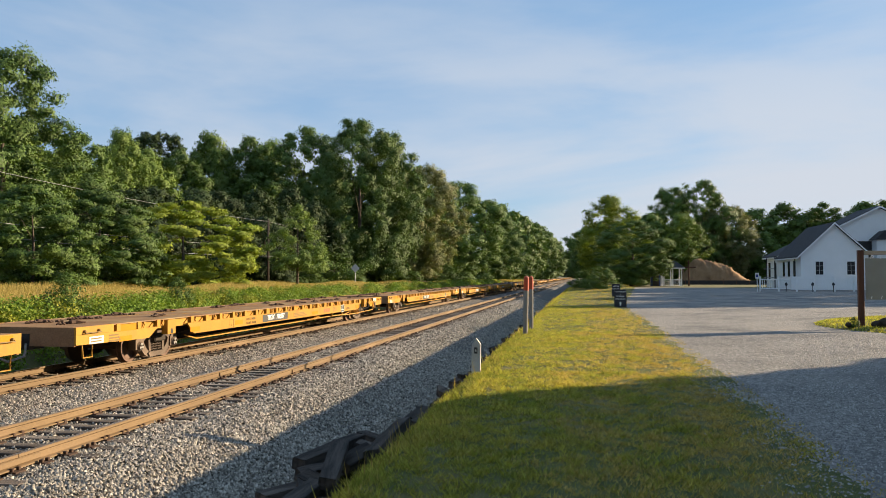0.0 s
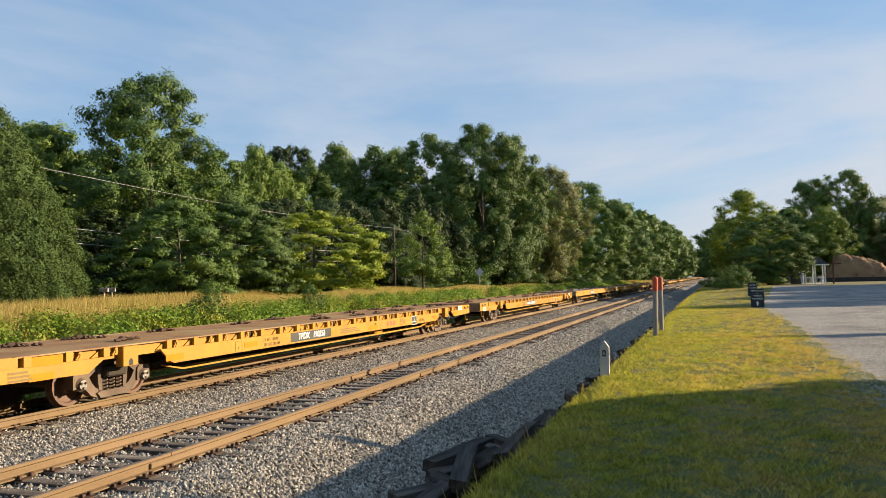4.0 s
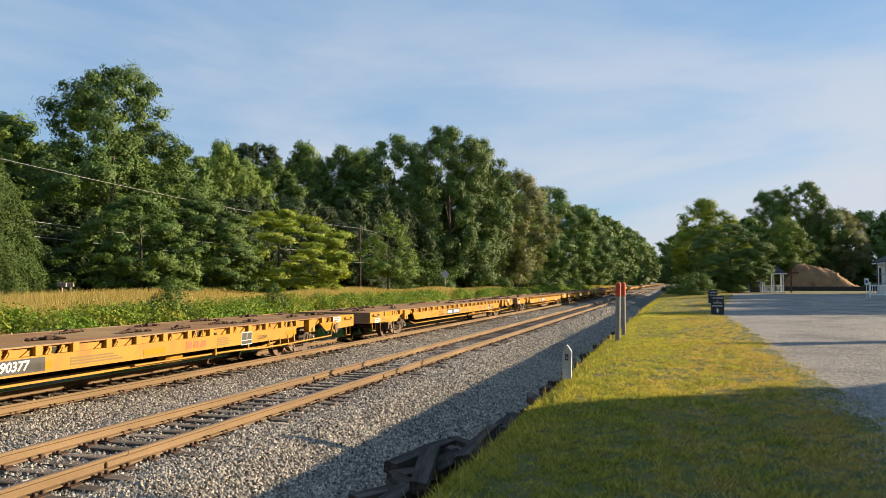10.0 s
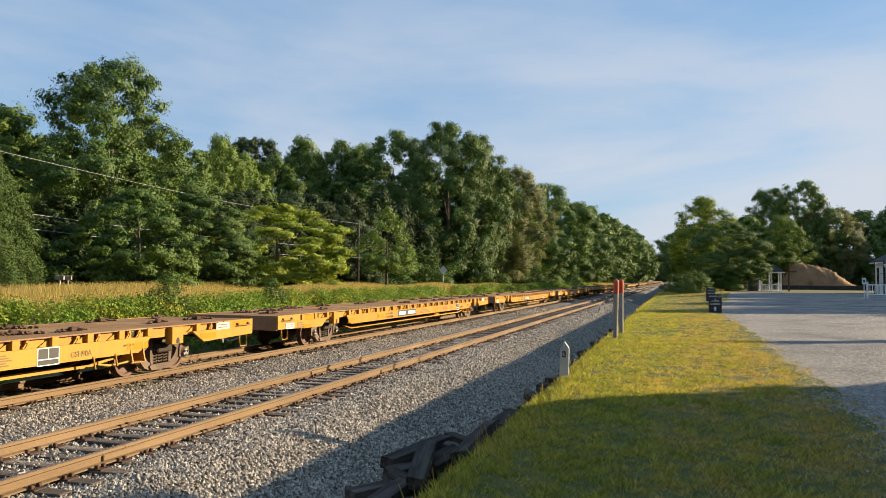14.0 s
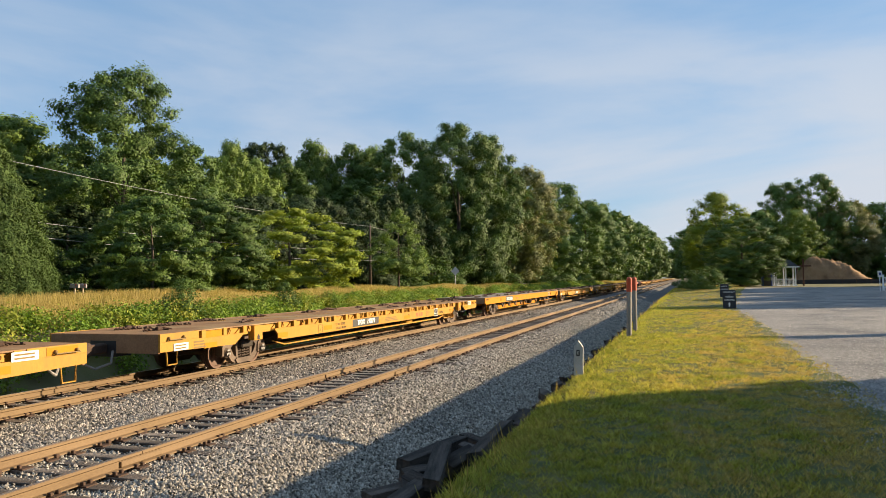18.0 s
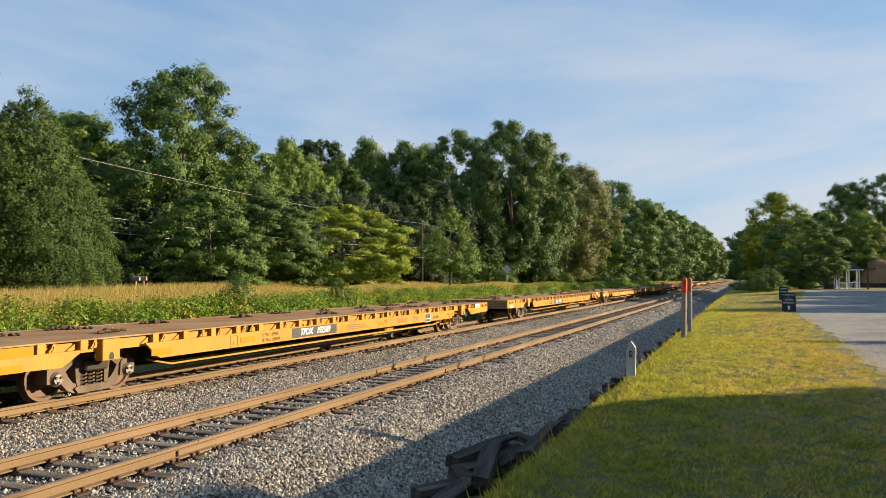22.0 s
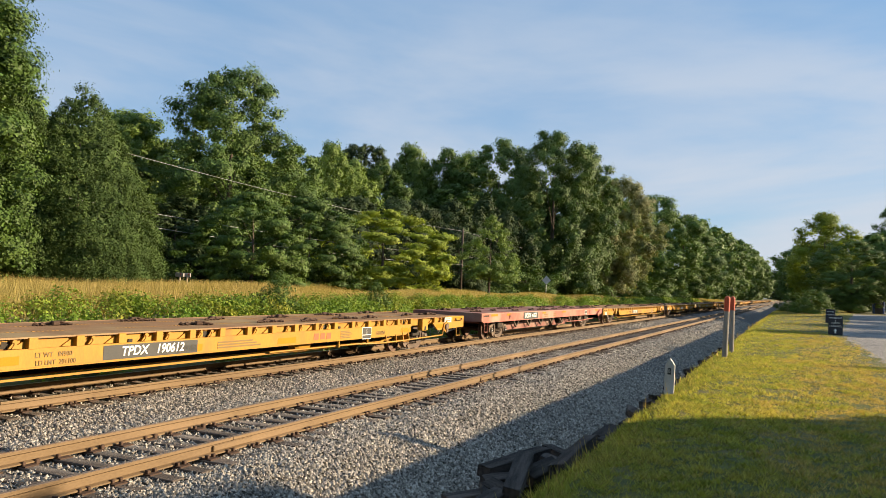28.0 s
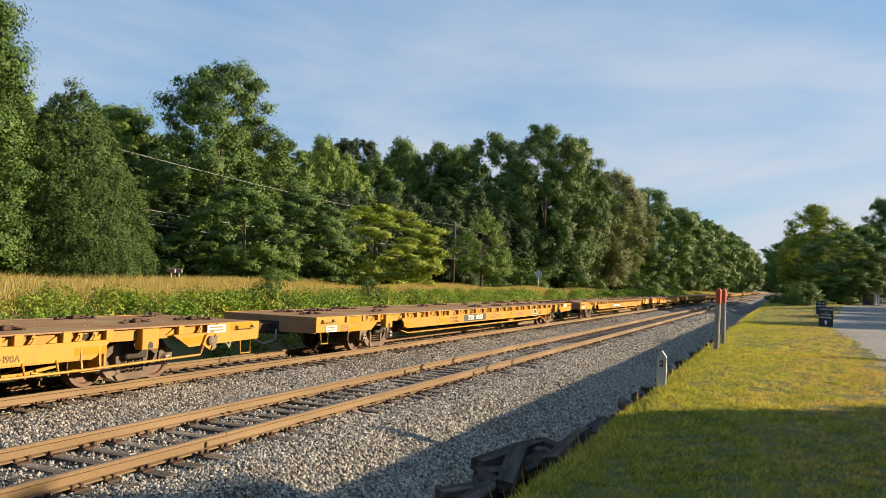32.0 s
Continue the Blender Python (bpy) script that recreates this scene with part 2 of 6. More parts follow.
class Geo:
    """Vertices and faces of one mesh."""

    def __init__(self):
        self.v, self.f = [], []

    def add(self, verts, faces):
        o = len(self.v)
        self.v += [tuple(p) for p in verts]
        self.f += [tuple(i + o for i in f) for f in faces]
        return self

    def box(self, x0, x1, y0, y1, z0, z1):
        v = [(x, y, z) for x in (x0, x1) for y in (y0, y1) for z in (z0, z1)]
        return self.add(v, [(0, 1, 3, 2), (4, 6, 7, 5), (0, 4, 5, 1), (2, 3, 7, 6), (0, 2, 6, 4), (1, 5, 7, 3)])

    def rbox(self, x0, x1, y0, y1, z0, z1, r):
        """A box with its upright and lying edges cut off."""
        bm = bmesh.new()
        bmesh.ops.create_cube(bm, size=1.0)
        for v in bm.verts:
            v.co = Vector(((x0 + x1) / 2 + v.co.x * (x1 - x0), (y0 + y1) / 2 + v.co.y * (y1 - y0), (z0 + z1) / 2 + v.co.z * (z1 - z0)))
        bmesh.ops.bevel(bm, geom=bm.edges[:], offset=r, segments=1, affect="EDGES")
        bm.verts.index_update()
        self.add([v.co for v in bm.verts], [[v.index for v in f.verts] for f in bm.faces])
        bm.free()
        return self

    def prism(self, pts, axis, a, b):
        """A flat outline pushed from a to b along an axis; pts are the other two coordinates in x, y, z order."""
        n = len(pts)

        def put(p, h):
            q = list(p)
            q.insert("xyz".index(axis), h)
            return q

        v = [put(p, a) for p in pts] + [put(p, b) for p in pts]
        return self.add(v, [tuple(range(n))[::-1], tuple(range(n, 2 * n))] + [(i, (i + 1) % n, n + (i + 1) % n, n + i) for i in range(n)])

    def tube(self, pts, radii, seg=8, caps=True):
        pts = [Vector(p) for p in pts]
        if not hasattr(radii, "__len__"):
            radii = [radii] * len(pts)
        o, up = len(self.v), Vector((0.31, 0.17, 0.93))
        for i, p in enumerate(pts):
            d = (pts[min(i + 1, len(pts) - 1)] - pts[max(i - 1, 0)]).normalized()
            a = d.cross(up if abs(d.dot(up)) < 0.95 else Vector((1, 0, 0))).normalized()
            b = d.cross(a)
            for k in range(seg):
                w = 2 * math.pi * k / seg
                self.v.append(tuple(p + (a * math.cos(w) + b * math.sin(w)) * radii[i]))
        for i in range(len(pts) - 1):
            for k in range(seg):
                q, r = o + i * seg, o + (i + 1) * seg
                self.f.append((q + k, q + (k + 1) % seg, r + (k + 1) % seg, r + k))
        if caps:
            self.f.append(tuple(range(o, o + seg))[::-1])
            self.f.append(tuple(range(o + (len(pts) - 1) * seg, o + len(pts) * seg)))
        return self

    def lathe(self, profile, axis="x", seg=24, at=(0, 0, 0)):
        """Pairs (along, radius) spun round an axis through at."""
        o = len(self.v)
        for h, r in profile:
            for k in range(seg):
                w = 2 * math.pi * k / seg
                c, s = r * math.cos(w), r * math.sin(w)
                p = {"x": (h, c, s), "y": (c, h, s), "z": (c, s, h)}[axis]
                self.v.append((p[0] + at[0], p[1] + at[1], p[2] + at[2]))
        for i in range(len(profile) - 1):
            for k in range(seg):
                q, r = o + i * seg, o + (i + 1) * seg
                self.f.append((q + k, q + (k + 1) % seg, r + (k + 1) % seg, r + k))
        self.f.append(tuple(range(o, o + seg)))
        self.f.append(tuple(range(o + (len(profile) - 1) * seg, o + len(profile) * seg))[::-1])
        return self

    def mesh(self, name, material, smooth=False):
        me = bpy.data.meshes.new(name)
        me.from_pydata(self.v, [], self.f)
        me.materials.append(material)
        bm = bmesh.new()
        bm.from_mesh(me)
        bmesh.ops.recalc_face_normals(bm, faces=bm.faces[:])
        bm.to_mesh(me)
        bm.free()
        if smooth:
            me.shade_smooth()
        return me


def part(name, geo, material, parent=None, label="", smooth=False, at=None):
    """ONE mesh object, a part of its parent or a thing of its own."""
    me = geo if isinstance(geo, bpy.types.Mesh) else geo.mesh(name, material, smooth)
    ob = new(name, me)
    if parent:
        ob.parent = parent
    if at is not None:
        ob.matrix_basis = at if isinstance(at, Matrix) else Matrix.Translation(at)
    if label:
        ob["label"] = label
    return ob


def raw(name, v, f, material):
    """A mesh from arrays, for large counts."""
    me = bpy.data.meshes.new(name)
    v, f = np.asarray(v, np.float32), np.asarray(f, np.int32)
    me.vertices.add(len(v))
    me.vertices.foreach_set("co", v.ravel())
    me.loops.add(f.size)
    me.loops.foreach_set("vertex_index", f.ravel())
    me.polygons.add(len(f))
    me.polygons.foreach_set("loop_start", np.arange(0, f.size, f.shape[1], dtype=np.int32))
    me.polygons.foreach_set("loop_total", np.full(len(f), f.shape[1], np.int32))
    me.update(calc_edges=True)
    me.materials.append(material)
    return me


def lettering(name, words, size, material, parent, m, label="", wide=1.0, bold=0.0, slant=0.0):
    cu = bpy.data.curves.new(name, "FONT")
    cu.body, cu.size, cu.align_x, cu.align_y, cu.extrude = words, size, "CENTER", "CENTER", 0.002
    cu.resolution_u = 3
    cu.offset, cu.shear = size * bold, slant
    tmp = bpy.data.objects.new(name, cu)
    me = bpy.data.meshes.new_from_object(tmp)
    bpy.data.objects.remove(tmp)
    bpy.data.curves.remove(cu)
    me.materials.clear()
    me.materials.append(material)
    return part(name, me, material, parent, label, at=m @ Matrix.Diagonal((wide, 1, 1, 1)))


def root(name, label, category, m=Matrix(), group="", kind=""):
    ob = new(name)
    ob.empty_display_size = 0.2
    ob.matrix_basis = m
    return tagged(ob, label, category, group, kind)
# ---- ground ----
TRACK_X = (-7.9, -12.7)          # centre lines of the near and the far track
RNG = np.random.default_rng(5)


def profile(x):
    """Height of the natural ground across the line."""
    xs = [-900, -60, -36, -24, -19.0, -17.4, -16.2, -15.0, -5.0, -3.6, -2.9, -2.3, -1.95, -1.5, 60, 900]
    zs = [3.0, 1.6, 1.25, 1.15, 0.95, 0.45, -0.75, -0.95, -1.15, -0.92, -0.70, -0.15, 0.47, 0.58, 0.6, 2.0]
    return np.interp(x, xs, zs)


def lot_rise(x, y):
    """The lot and the lawn climb a little away from the line."""
    return np.where(x > -1.6, np.interp(y, [-900, 20, 50, 85, 120, 900], [0, 0, 0, 0.35, 0.6, 1.5]), 0.0) * np.clip((x + 1.6) / 6, 0, 1)


def sheet(name, xs, ys, height, material, label, kind="structure", jitter=0.0, category=""):
    X, Y = np.meshgrid(xs, ys)
    if jitter:
        X = X + RNG.uniform(-jitter, jitter, X.shape)
    Z = height(X, Y)
    v = np.stack([X.ravel(), Y.ravel(), Z.ravel()], 1)
    i = np.arange(len(xs) * len(ys)).reshape(len(ys), len(xs))
    f = np.stack([i[:-1, :-1], i[:-1, 1:], i[1:, 1:], i[1:, :-1]], -1).reshape(-1, 4)
    me = raw(name, v, f, material)
    me.shade_smooth()
    return tagged(part(name, me, material), label, category, kind=kind)


gx = np.unique(np.concatenate([[-900, -500, -250, -120, -60, -45, -36, -30, -24], np.arange(-21, -14.9, 0.35), [-10, -5], np.arange(-4.6, -0.9, 0.22), np.arange(-0.5, 12, 1.5), [16, 24, 40, 60, 120, 300, 900]]))
gy = np.unique(np.concatenate([[-400, -200, -100, -50, -20], np.arange(-10, 60, 1.2), np.arange(60, 200, 6), [250, 320, 420, 600, 900, 1500, 2500]]))
sheet("ground", gx, gy, lambda x, y: profile(x) + lot_rise(x, y) + np.where(x > -1.8, -0.03, 0.05) * np.sin(x * 1.3 + y * 0.31) ** 2 * np.sin(y * 0.73) ** 2, EARTH, "rough grassy ground rising to a meadow beyond the tracks")


def lawn_edge(y):
    """The right edge of the mown strip."""
    return np.interp(y, [-20, 6, 14, 30, 44, 60, 110, 130], [2.0, 2.15, 2.25, 2.45, 2.3, 3.6, 7.5, 8.5])


def lawn_sheet():
    us, ys = np.linspace(0, 1, 16), np.concatenate([np.arange(-12, 50, 0.6), np.arange(50, 131, 4)])
    U, Y = np.meshgrid(us, ys)
    left = -1.75 + 0.12 * np.sin(Y * 0.9) + 0.08 * np.sin(Y * 2.3)
    X = left + U * (lawn_edge(Y) + 0.14 * np.sin(Y * 0.8) * np.sin(Y * 0.33) + 0.09 * np.sin(Y * 3.1) + 0.07 * np.sin(Y * 1.9 + 1) - left)
    Z = profile(X) + lot_rise(X, Y) + 0.045 + 0.006 * np.sin(X * 2.1 + Y) * np.sin(Y * 1.7)
    i = np.arange(U.size).reshape(U.shape)
    f = np.stack([i[:-1, :-1], i[:-1, 1:], i[1:, 1:], i[1:, :-1]], -1).reshape(-1, 4)
    me = raw("lawn", np.stack([X.ravel(), Y.ravel(), Z.ravel()], 1), f, LAWN)
    me.shade_smooth()
    return tagged(part("lawn", me, LAWN), "strip of mown yellow-green grass beside the tracks", kind="structure")


lawn_sheet()
sheet("driveway", np.arange(1.2, 62, 1.2), np.concatenate([np.arange(-12, 40, 0.8), np.arange(40, 97, 3)]),
      lambda x, y: profile(x) + lot_rise(x, y) + 0.03 + 0.012 * np.sin(x * 1.9 + 0.2 * y) * np.sin(0.4 * y), GRAVEL, "wide grey gravel driveway and parking lot")


def island():
    g = Geo()
    n = 40
    ring = []
    for k in range(n):
        w = 2 * math.pi * k / n
        ring.append((13.6 + 5.6 * math.cos(w) * (1 + 0.06 * math.sin(3 * w)), 29.5 + 6.2 * math.sin(w) + 2.2 * math.cos(w), 0))
    z = 0.60
    v = [(13.6, 29.5, z + 0.10)] + [(13.6 + (x - 13.6) * s, 29.5 + (y - 29.5) * s, z + h) for s, h in ((0.6, 0.1), (0.93, 0.08), (1.0, -0.02)) for x, y, _ in ring]
    f = [(0, 1 + k, 1 + (k + 1) % n) for k in range(n)]
    for r in range(2):
        f += [(1 + r * n + k, 1 + (r + 1) * n + k, 1 + (r + 1) * n + (k + 1) % n, 1 + r * n + (k + 1) % n) for k in range(n)]
    g.add(v, f)
    tagged(part("grass_island", g, LAWN), "low grass island beside the gravel driveway", kind="structure")


island()


def bed_height(x, y=0):
    """Top of the ballast."""
    xs = [-16.4, -15.1, -14.6, -11.0, -10.3, -9.6, -6.3, -5.9, -5.2, -3.3]
    zs = [-0.95, -0.42, -0.23, -0.23, -0.32, -0.23, -0.23, -0.27, -0.53, -1.0]
    return np.interp(x, xs, zs) + 0.02 * np.sin(np.asarray(x) * 3.1 + np.asarray(y) * 1.7) * np.sin(np.asarray(y) * 0.9)


sheet("ballast_bed", np.arange(-16.4, -3.2, 0.3), np.concatenate([np.arange(-10, 60, 0.5), np.arange(60, 300, 6), [300, 400, 600, 900]]), bed_height, BALLAST, "bed of crushed stone under the two tracks, gap shade painted dark")


def scatter_stones():
    """Loose ballast stones, thickest where the line passes closest."""
    out = []
    for x0, x1, y0, y1, n in ((-7.1, -3.2, 5.5, 14, 46000), (-7.1, -3.2, 14, 30, 38000), (-7.1, -3.4, 30, 55, 12000), (-8.6, -7.1, 6, 32, 12000), (-11.9, -8.6, 7.5, 18, 27000), (-11.9, -8.6, 18, 40, 22000), (-13.5, -11.9, 9, 40, 4500), (-11.9, -8.6, 40, 70, 5000), (-7.1, -3.6, 55, 100, 5000)):
        out.append(np.stack([RNG.uniform(x0, x1, n), RNG.uniform(y0, y1, n)], 1))
    p = np.concatenate(out)
    n = len(p)
    z = bed_height(p[:, 0], p[:, 1]) + RNG.uniform(-0.004, 0.03, n)
    size = RNG.uniform(0.015, 0.033, n) * np.interp(p[:, 1], [10, 28, 55, 56, 100], [1.0, 1.3, 1.5, 2.2, 2.6])
    base = np.array([(1, 0, -0.3), (-1, 0, -0.3), (0, 1, -0.3), (0, -1, -0.3), (0.15, 0.1, 1)], float)
    v = base[None] * RNG.uniform(0.65, 1.3, (n, 5, 1)) + RNG.uniform(-0.25, 0.25, (n, 5, 3))
    a, b = RNG.uniform(0, 6.28, n), RNG.normal(0, 0.7, n)
    ca, sa, cb, sb = np.cos(a)[:, None], np.sin(a)[:, None], np.cos(b)[:, None], np.sin(b)[:, None]
    x, y, w = v[..., 0], v[..., 1], v[..., 2]
    x, y = x * ca - y * sa, x * sa + y * ca
    y, w = y * cb - w * sb, y * sb + w * cb
    v = np.stack([x, y, w * 1.0], -1) * size[:, None, None] + np.stack([p[:, 0], p[:, 1], z], 1)[:, None]
    tri = np.array([(0, 2, 4), (2, 1, 4), (1, 3, 4), (3, 0, 4)])
    f = (np.arange(n)[:, None, None] * 5 + tri[None]).reshape(-1, 3)
    ob = part("ballast_stones", raw("ballast_stones", v.reshape(-1, 3), f, STONE), STONE)
    tagged(ob, "loose pale grey crushed stones around the rails", "gravel", kind="stuff")


scatter_stones()


def scatter_gravel():
    """Loose gravel on the driveway near the lawn."""
    out = []
    for x0, x1, y0, y1, n in ((1.2, 7.5, 5.5, 13, 34000), (1.4, 11, 13, 24, 22000), (1.6, 14, 24, 45, 10000)):
        out.append(np.stack([x0 + (x1 - x0) * RNG.uniform(0, 1, n), RNG.uniform(y0, y1, n)], 1))
    p = np.concatenate(out)
    keep = RNG.uniform(0, 1, len(p)) < np.clip((p[:, 0] - lawn_edge(p[:, 1]) + 0.55 + 0.35 * np.sin(p[:, 1] * 1.7) * np.sin(p[:, 1] * 0.6 + p[:, 0])) / 0.9, 0.01, 1)
    p = p[keep]
    n = len(p)
    s = RNG.uniform(0.006, 0.017, n) * np.interp(p[:, 1], [5, 45], [1, 1.5])
    v = np.array([(1, 0, 0), (-0.5, 0.87, 0), (-0.5, -0.87, 0), (0, 0, 0.9)])[None] * RNG.uniform(0.6, 1.4, (n, 4, 1)) + RNG.uniform(-0.2, 0.2, (n, 4, 3))
    v = v * s[:, None, None] + np.stack([p[:, 0], p[:, 1], profile(p[:, 0]) + lot_rise(p[:, 0], p[:, 1]) + np.where(p[:, 0] < lawn_edge(p[:, 1]) + 0.1, 0.05, 0.034)], 1)[:, None]
    f = (np.arange(n)[:, None, None] * 4 + np.array([(0, 1, 3), (1, 2, 3), (2, 0, 3)])[None]).reshape(-1, 3)
    tagged(part("driveway_stones", raw("driveway_stones", v.reshape(-1, 3), f, GRIT), GRIT), "loose small grey stones on the driveway", "gravel", kind="stuff")


scatter_gravel()

# ---- tracks ----
RAIL_SHAPE = [(-0.0365, 0.0), (0.0365, 0.0), (0.0365, -0.035), (0.010, -0.052), (0.010, -0.138), (0.070, -0.152), (0.070, -0.170), (-0.070, -0.170), (-0.070, -0.152), (-0.010, -0.138), (-0.010, -0.052), (-0.0365, -0.035)]


def tie_mesh():
    g = Geo()
    g.rbox(-1.29, 1.29, -0.11, 0.11, -0.36, -0.188, 0.012)
    return g.mesh("sleeper", TIE)


def plate_mesh():
    g = Geo()
    g.box(-0.18, 0.18, -0.095, 0.095, -0.190, -0.171)
    for x, y in ((-0.095, 0.06), (0.095, -0.06), (0.095, 0.06)):
        g.rbox(x - 0.026, x + 0.026, y - 0.022, y + 0.022, -0.172, -0.128, 0.006)
    return g.mesh("tie_plate", CHAIN)


def anchor_mesh():
    g = Geo()
    g.rbox(-0.115, 0.115, -0.02, 0.02, -0.215, -0.172, 0.008)
    g.rbox(0.055, 0.12, -0.035, 0.035, -0.19, -0.125, 0.01)
    return g.mesh("rail_anchor", CHAIN)


def track(x, label, near):
    tr = root("railway_track", label, "railway track", pose(x, 0, 0), "two parallel tracks", "structure")
    for s in (-1, 1):
        cuts = [-30, 9.05, 19.2, 58, 97, 1400] if s > 0 else [-30, 18.3, 58, 97, 1400]
        for a, b in zip(cuts[:-1], cuts[1:]):
            part("rail", Geo().prism(RAIL_SHAPE, "y", a + 0.006, b - 0.006), RAIL, tr, "rust-brown steel rail", at=(s * 0.755, 0, 0))
            part("running_band", Geo().box(-0.03, 0.03, a + 0.006, b - 0.006, 0.0005, 0.004), RAILTOP, tr, at=(s * 0.755, 0, 0))
        if near:
            for c in cuts[1:3]:
                g = Geo().rbox(-0.045, -0.014, c - 0.42, c + 0.42, -0.132, -0.055, 0.01).rbox(0.014, 0.045, c - 0.42, c + 0.42, -0.132, -0.055, 0.01)
                part("joint_bar", g, RAIL, tr, at=(s * 0.755, 0, 0))
    tie, plate, anchor = tie_mesh(), plate_mesh(), anchor_mesh()
    random.seed(11)
    y, n = 4.0, 0
    while n < (150 if near else 110):
        m = pose(random.uniform(-0.05, 0.05), y, random.uniform(-0.012, 0.008), 0, 0, random.uniform(-1.2, 1.2))
        t = part("sleeper", tie, TIE, tr, at=m)
        for s in (-1, 1):
            part("tie_plate", plate, CHAIN, t, at=pose(s * 0.755, 0, 0, 0, 0, 0 if s > 0 else 180))
            if near and n % 2 == 0 and n < 90:
                part("rail_anchor", anchor, CHAIN, t, at=pose(s * 0.755, 0.135, 0, 0, 0, 0 if s < 0 else 180))
        y += 0.50 + random.uniform(-0.03, 0.03)
        n += 1
    g = Geo()
    while y < 330:
        g.box(-1.29, 1.29, y - 0.11, y + 0.11, -0.36, -0.188)
        y += 0.5
    tagged(part("far_sleepers", g, TIE, tr), kind="stuff")
    return tr


track(TRACK_X[0], "empty railway track with rusty rails on weathered wooden sleepers", True)
track(TRACK_X[1], "railway track carrying the train of empty flat cars", False)
# ---- train ----
SPEED, PITCH, FIRST = 16.354, 29.26, 16.0
HALF = 1.52                      # half the width of a car
DECK_Z = 1.13


def wheel_mesh():
    """A wheel pair on its axle, spun round x."""
    g = Geo()
    for s in (-1, 1):
        x = s * 0.72
        g.lathe([(x - s * 0.03, 0.455), (x - s * 0.002, 0.450), (x, 0.425), (x + s * 0.105, 0.415), (x + s * 0.105, 0.35), (x + s * 0.06, 0.33), (x + s * 0.05, 0.17), (x + s * 0.11, 0.14), (x + s * 0.11, 0.08)], "x", 22)
        g.lathe([(x - s * 0.03, 0.44), (x - s * 0.03, 0.10)], "x", 22)
    g.lathe([(-0.98, 0.075), (0.98, 0.075)], "x", 12)
    return g.mesh("wheelset", WHEEL, False)


def bearing_mesh():
    g = Geo().lathe([(-0.10, 0.13), (0.06, 0.135), (0.10, 0.10), (0.12, 0.095)], "x", 16)
    for k in range(3):
        w = k * 2.094 + 0.5
        g.lathe([(0.11, 0.026), (0.145, 0.026)], "x", 6, (0, 0.062 * math.cos(w), 0.062 * math.sin(w)))
    me = g.mesh("axle_bearing", STEEL)
    me.materials.append(CAP)
    for f in me.polygons:
        f.material_index = 1 if 0.112 < f.center.x < 0.125 else 0
    return me


def side_frame_mesh():
    """The cast side frame of a truck with its two windows, outline in y and z."""
    g = Geo()

    def bar(pts, w=0.07):
        g.prism(pts, "x", -w, w)

    bar([(-1.03, 0.60), (-0.84, 0.63), (-0.62, 0.72), (-0.45, 0.79), (-0.3, 0.815), (0.3, 0.815), (0.45, 0.79), (0.62, 0.72), (0.84, 0.63), (1.03, 0.60), (1.02, 0.50), (0.78, 0.49), (0.62, 0.54), (0.48, 0.64), (0.36, 0.69), (-0.36, 0.69), (-0.48, 0.64), (-0.62, 0.54), (-0.78, 0.49), (-1.02, 0.50)], 0.085)
    for s in (-1, 1):
        bar([(s * 0.82, 0.50), (s * 0.64, 0.56), (s * 0.56, 0.42), (s * 0.46, 0.31), (s * 0.34, 0.26), (s * 0.30, 0.12), (s * 0.42, 0.11), (s * 0.58, 0.17), (s * 0.70, 0.29)], 0.08)
        bar([(s * 0.43, 0.70), (s * 0.29, 0.70), (s * 0.29, 0.24), (s * 0.37, 0.24), (s * 0.40, 0.40)], 0.095)
        bar([(s * 1.07, 0.60), (s * 0.98, 0.635), (s * 0.76, 0.635), (s * 0.70, 0.58), (s * 0.69, 0.33), (s * 0.77, 0.31), (s * 0.79, 0.50), (s * 0.97, 0.50), (s * 0.99, 0.34), (s * 1.07, 0.34)], 0.115)
    bar([(-0.44, 0.20), (-0.36, 0.235), (0.36, 0.235), (0.44, 0.20), (0.36, 0.10), (-0.36, 0.10)], 0.12)
    bar([(-0.29, 0.52), (0.29, 0.52), (0.29, 0.60), (0.2, 0.645), (-0.2, 0.645), (-0.29, 0.60)], 0.13)
    return g.mesh("side_frame", STEEL)


def spring_mesh():
    g, pts = Geo(), []
    for i in range(25):
        w = i / 24 * 4.0 * 2 * math.pi
        pts.append((0.075 * math.cos(w), 0.075 * math.sin(w), 0.225 + 0.27 * i / 24))
    return g.tube(pts, 0.022, 4).mesh("coil_spring", STEEL)


def bolster_mesh():
    g = Geo().rbox(-1.22, 1.22, -0.28, 0.28, 0.50, 0.72, 0.03)
    g.rbox(-0.4, 0.4, -0.3, 0.3, 0.68, 0.84, 0.02)
    for s in (-1, 1):
        g.prism([(s * 0.42, 0.36), (s * 0.50, 0.36), (s * 0.56, 0.52), (s * 0.44, 0.58)], "x", -0.9, 0.9)
    return g.mesh("bolster", UNDER)


WHEELS, BEARING, SIDEFRAME, SPRING, BOLSTER = wheel_mesh(), bearing_mesh(), side_frame_mesh(), spring_mesh(), bolster_mesh()


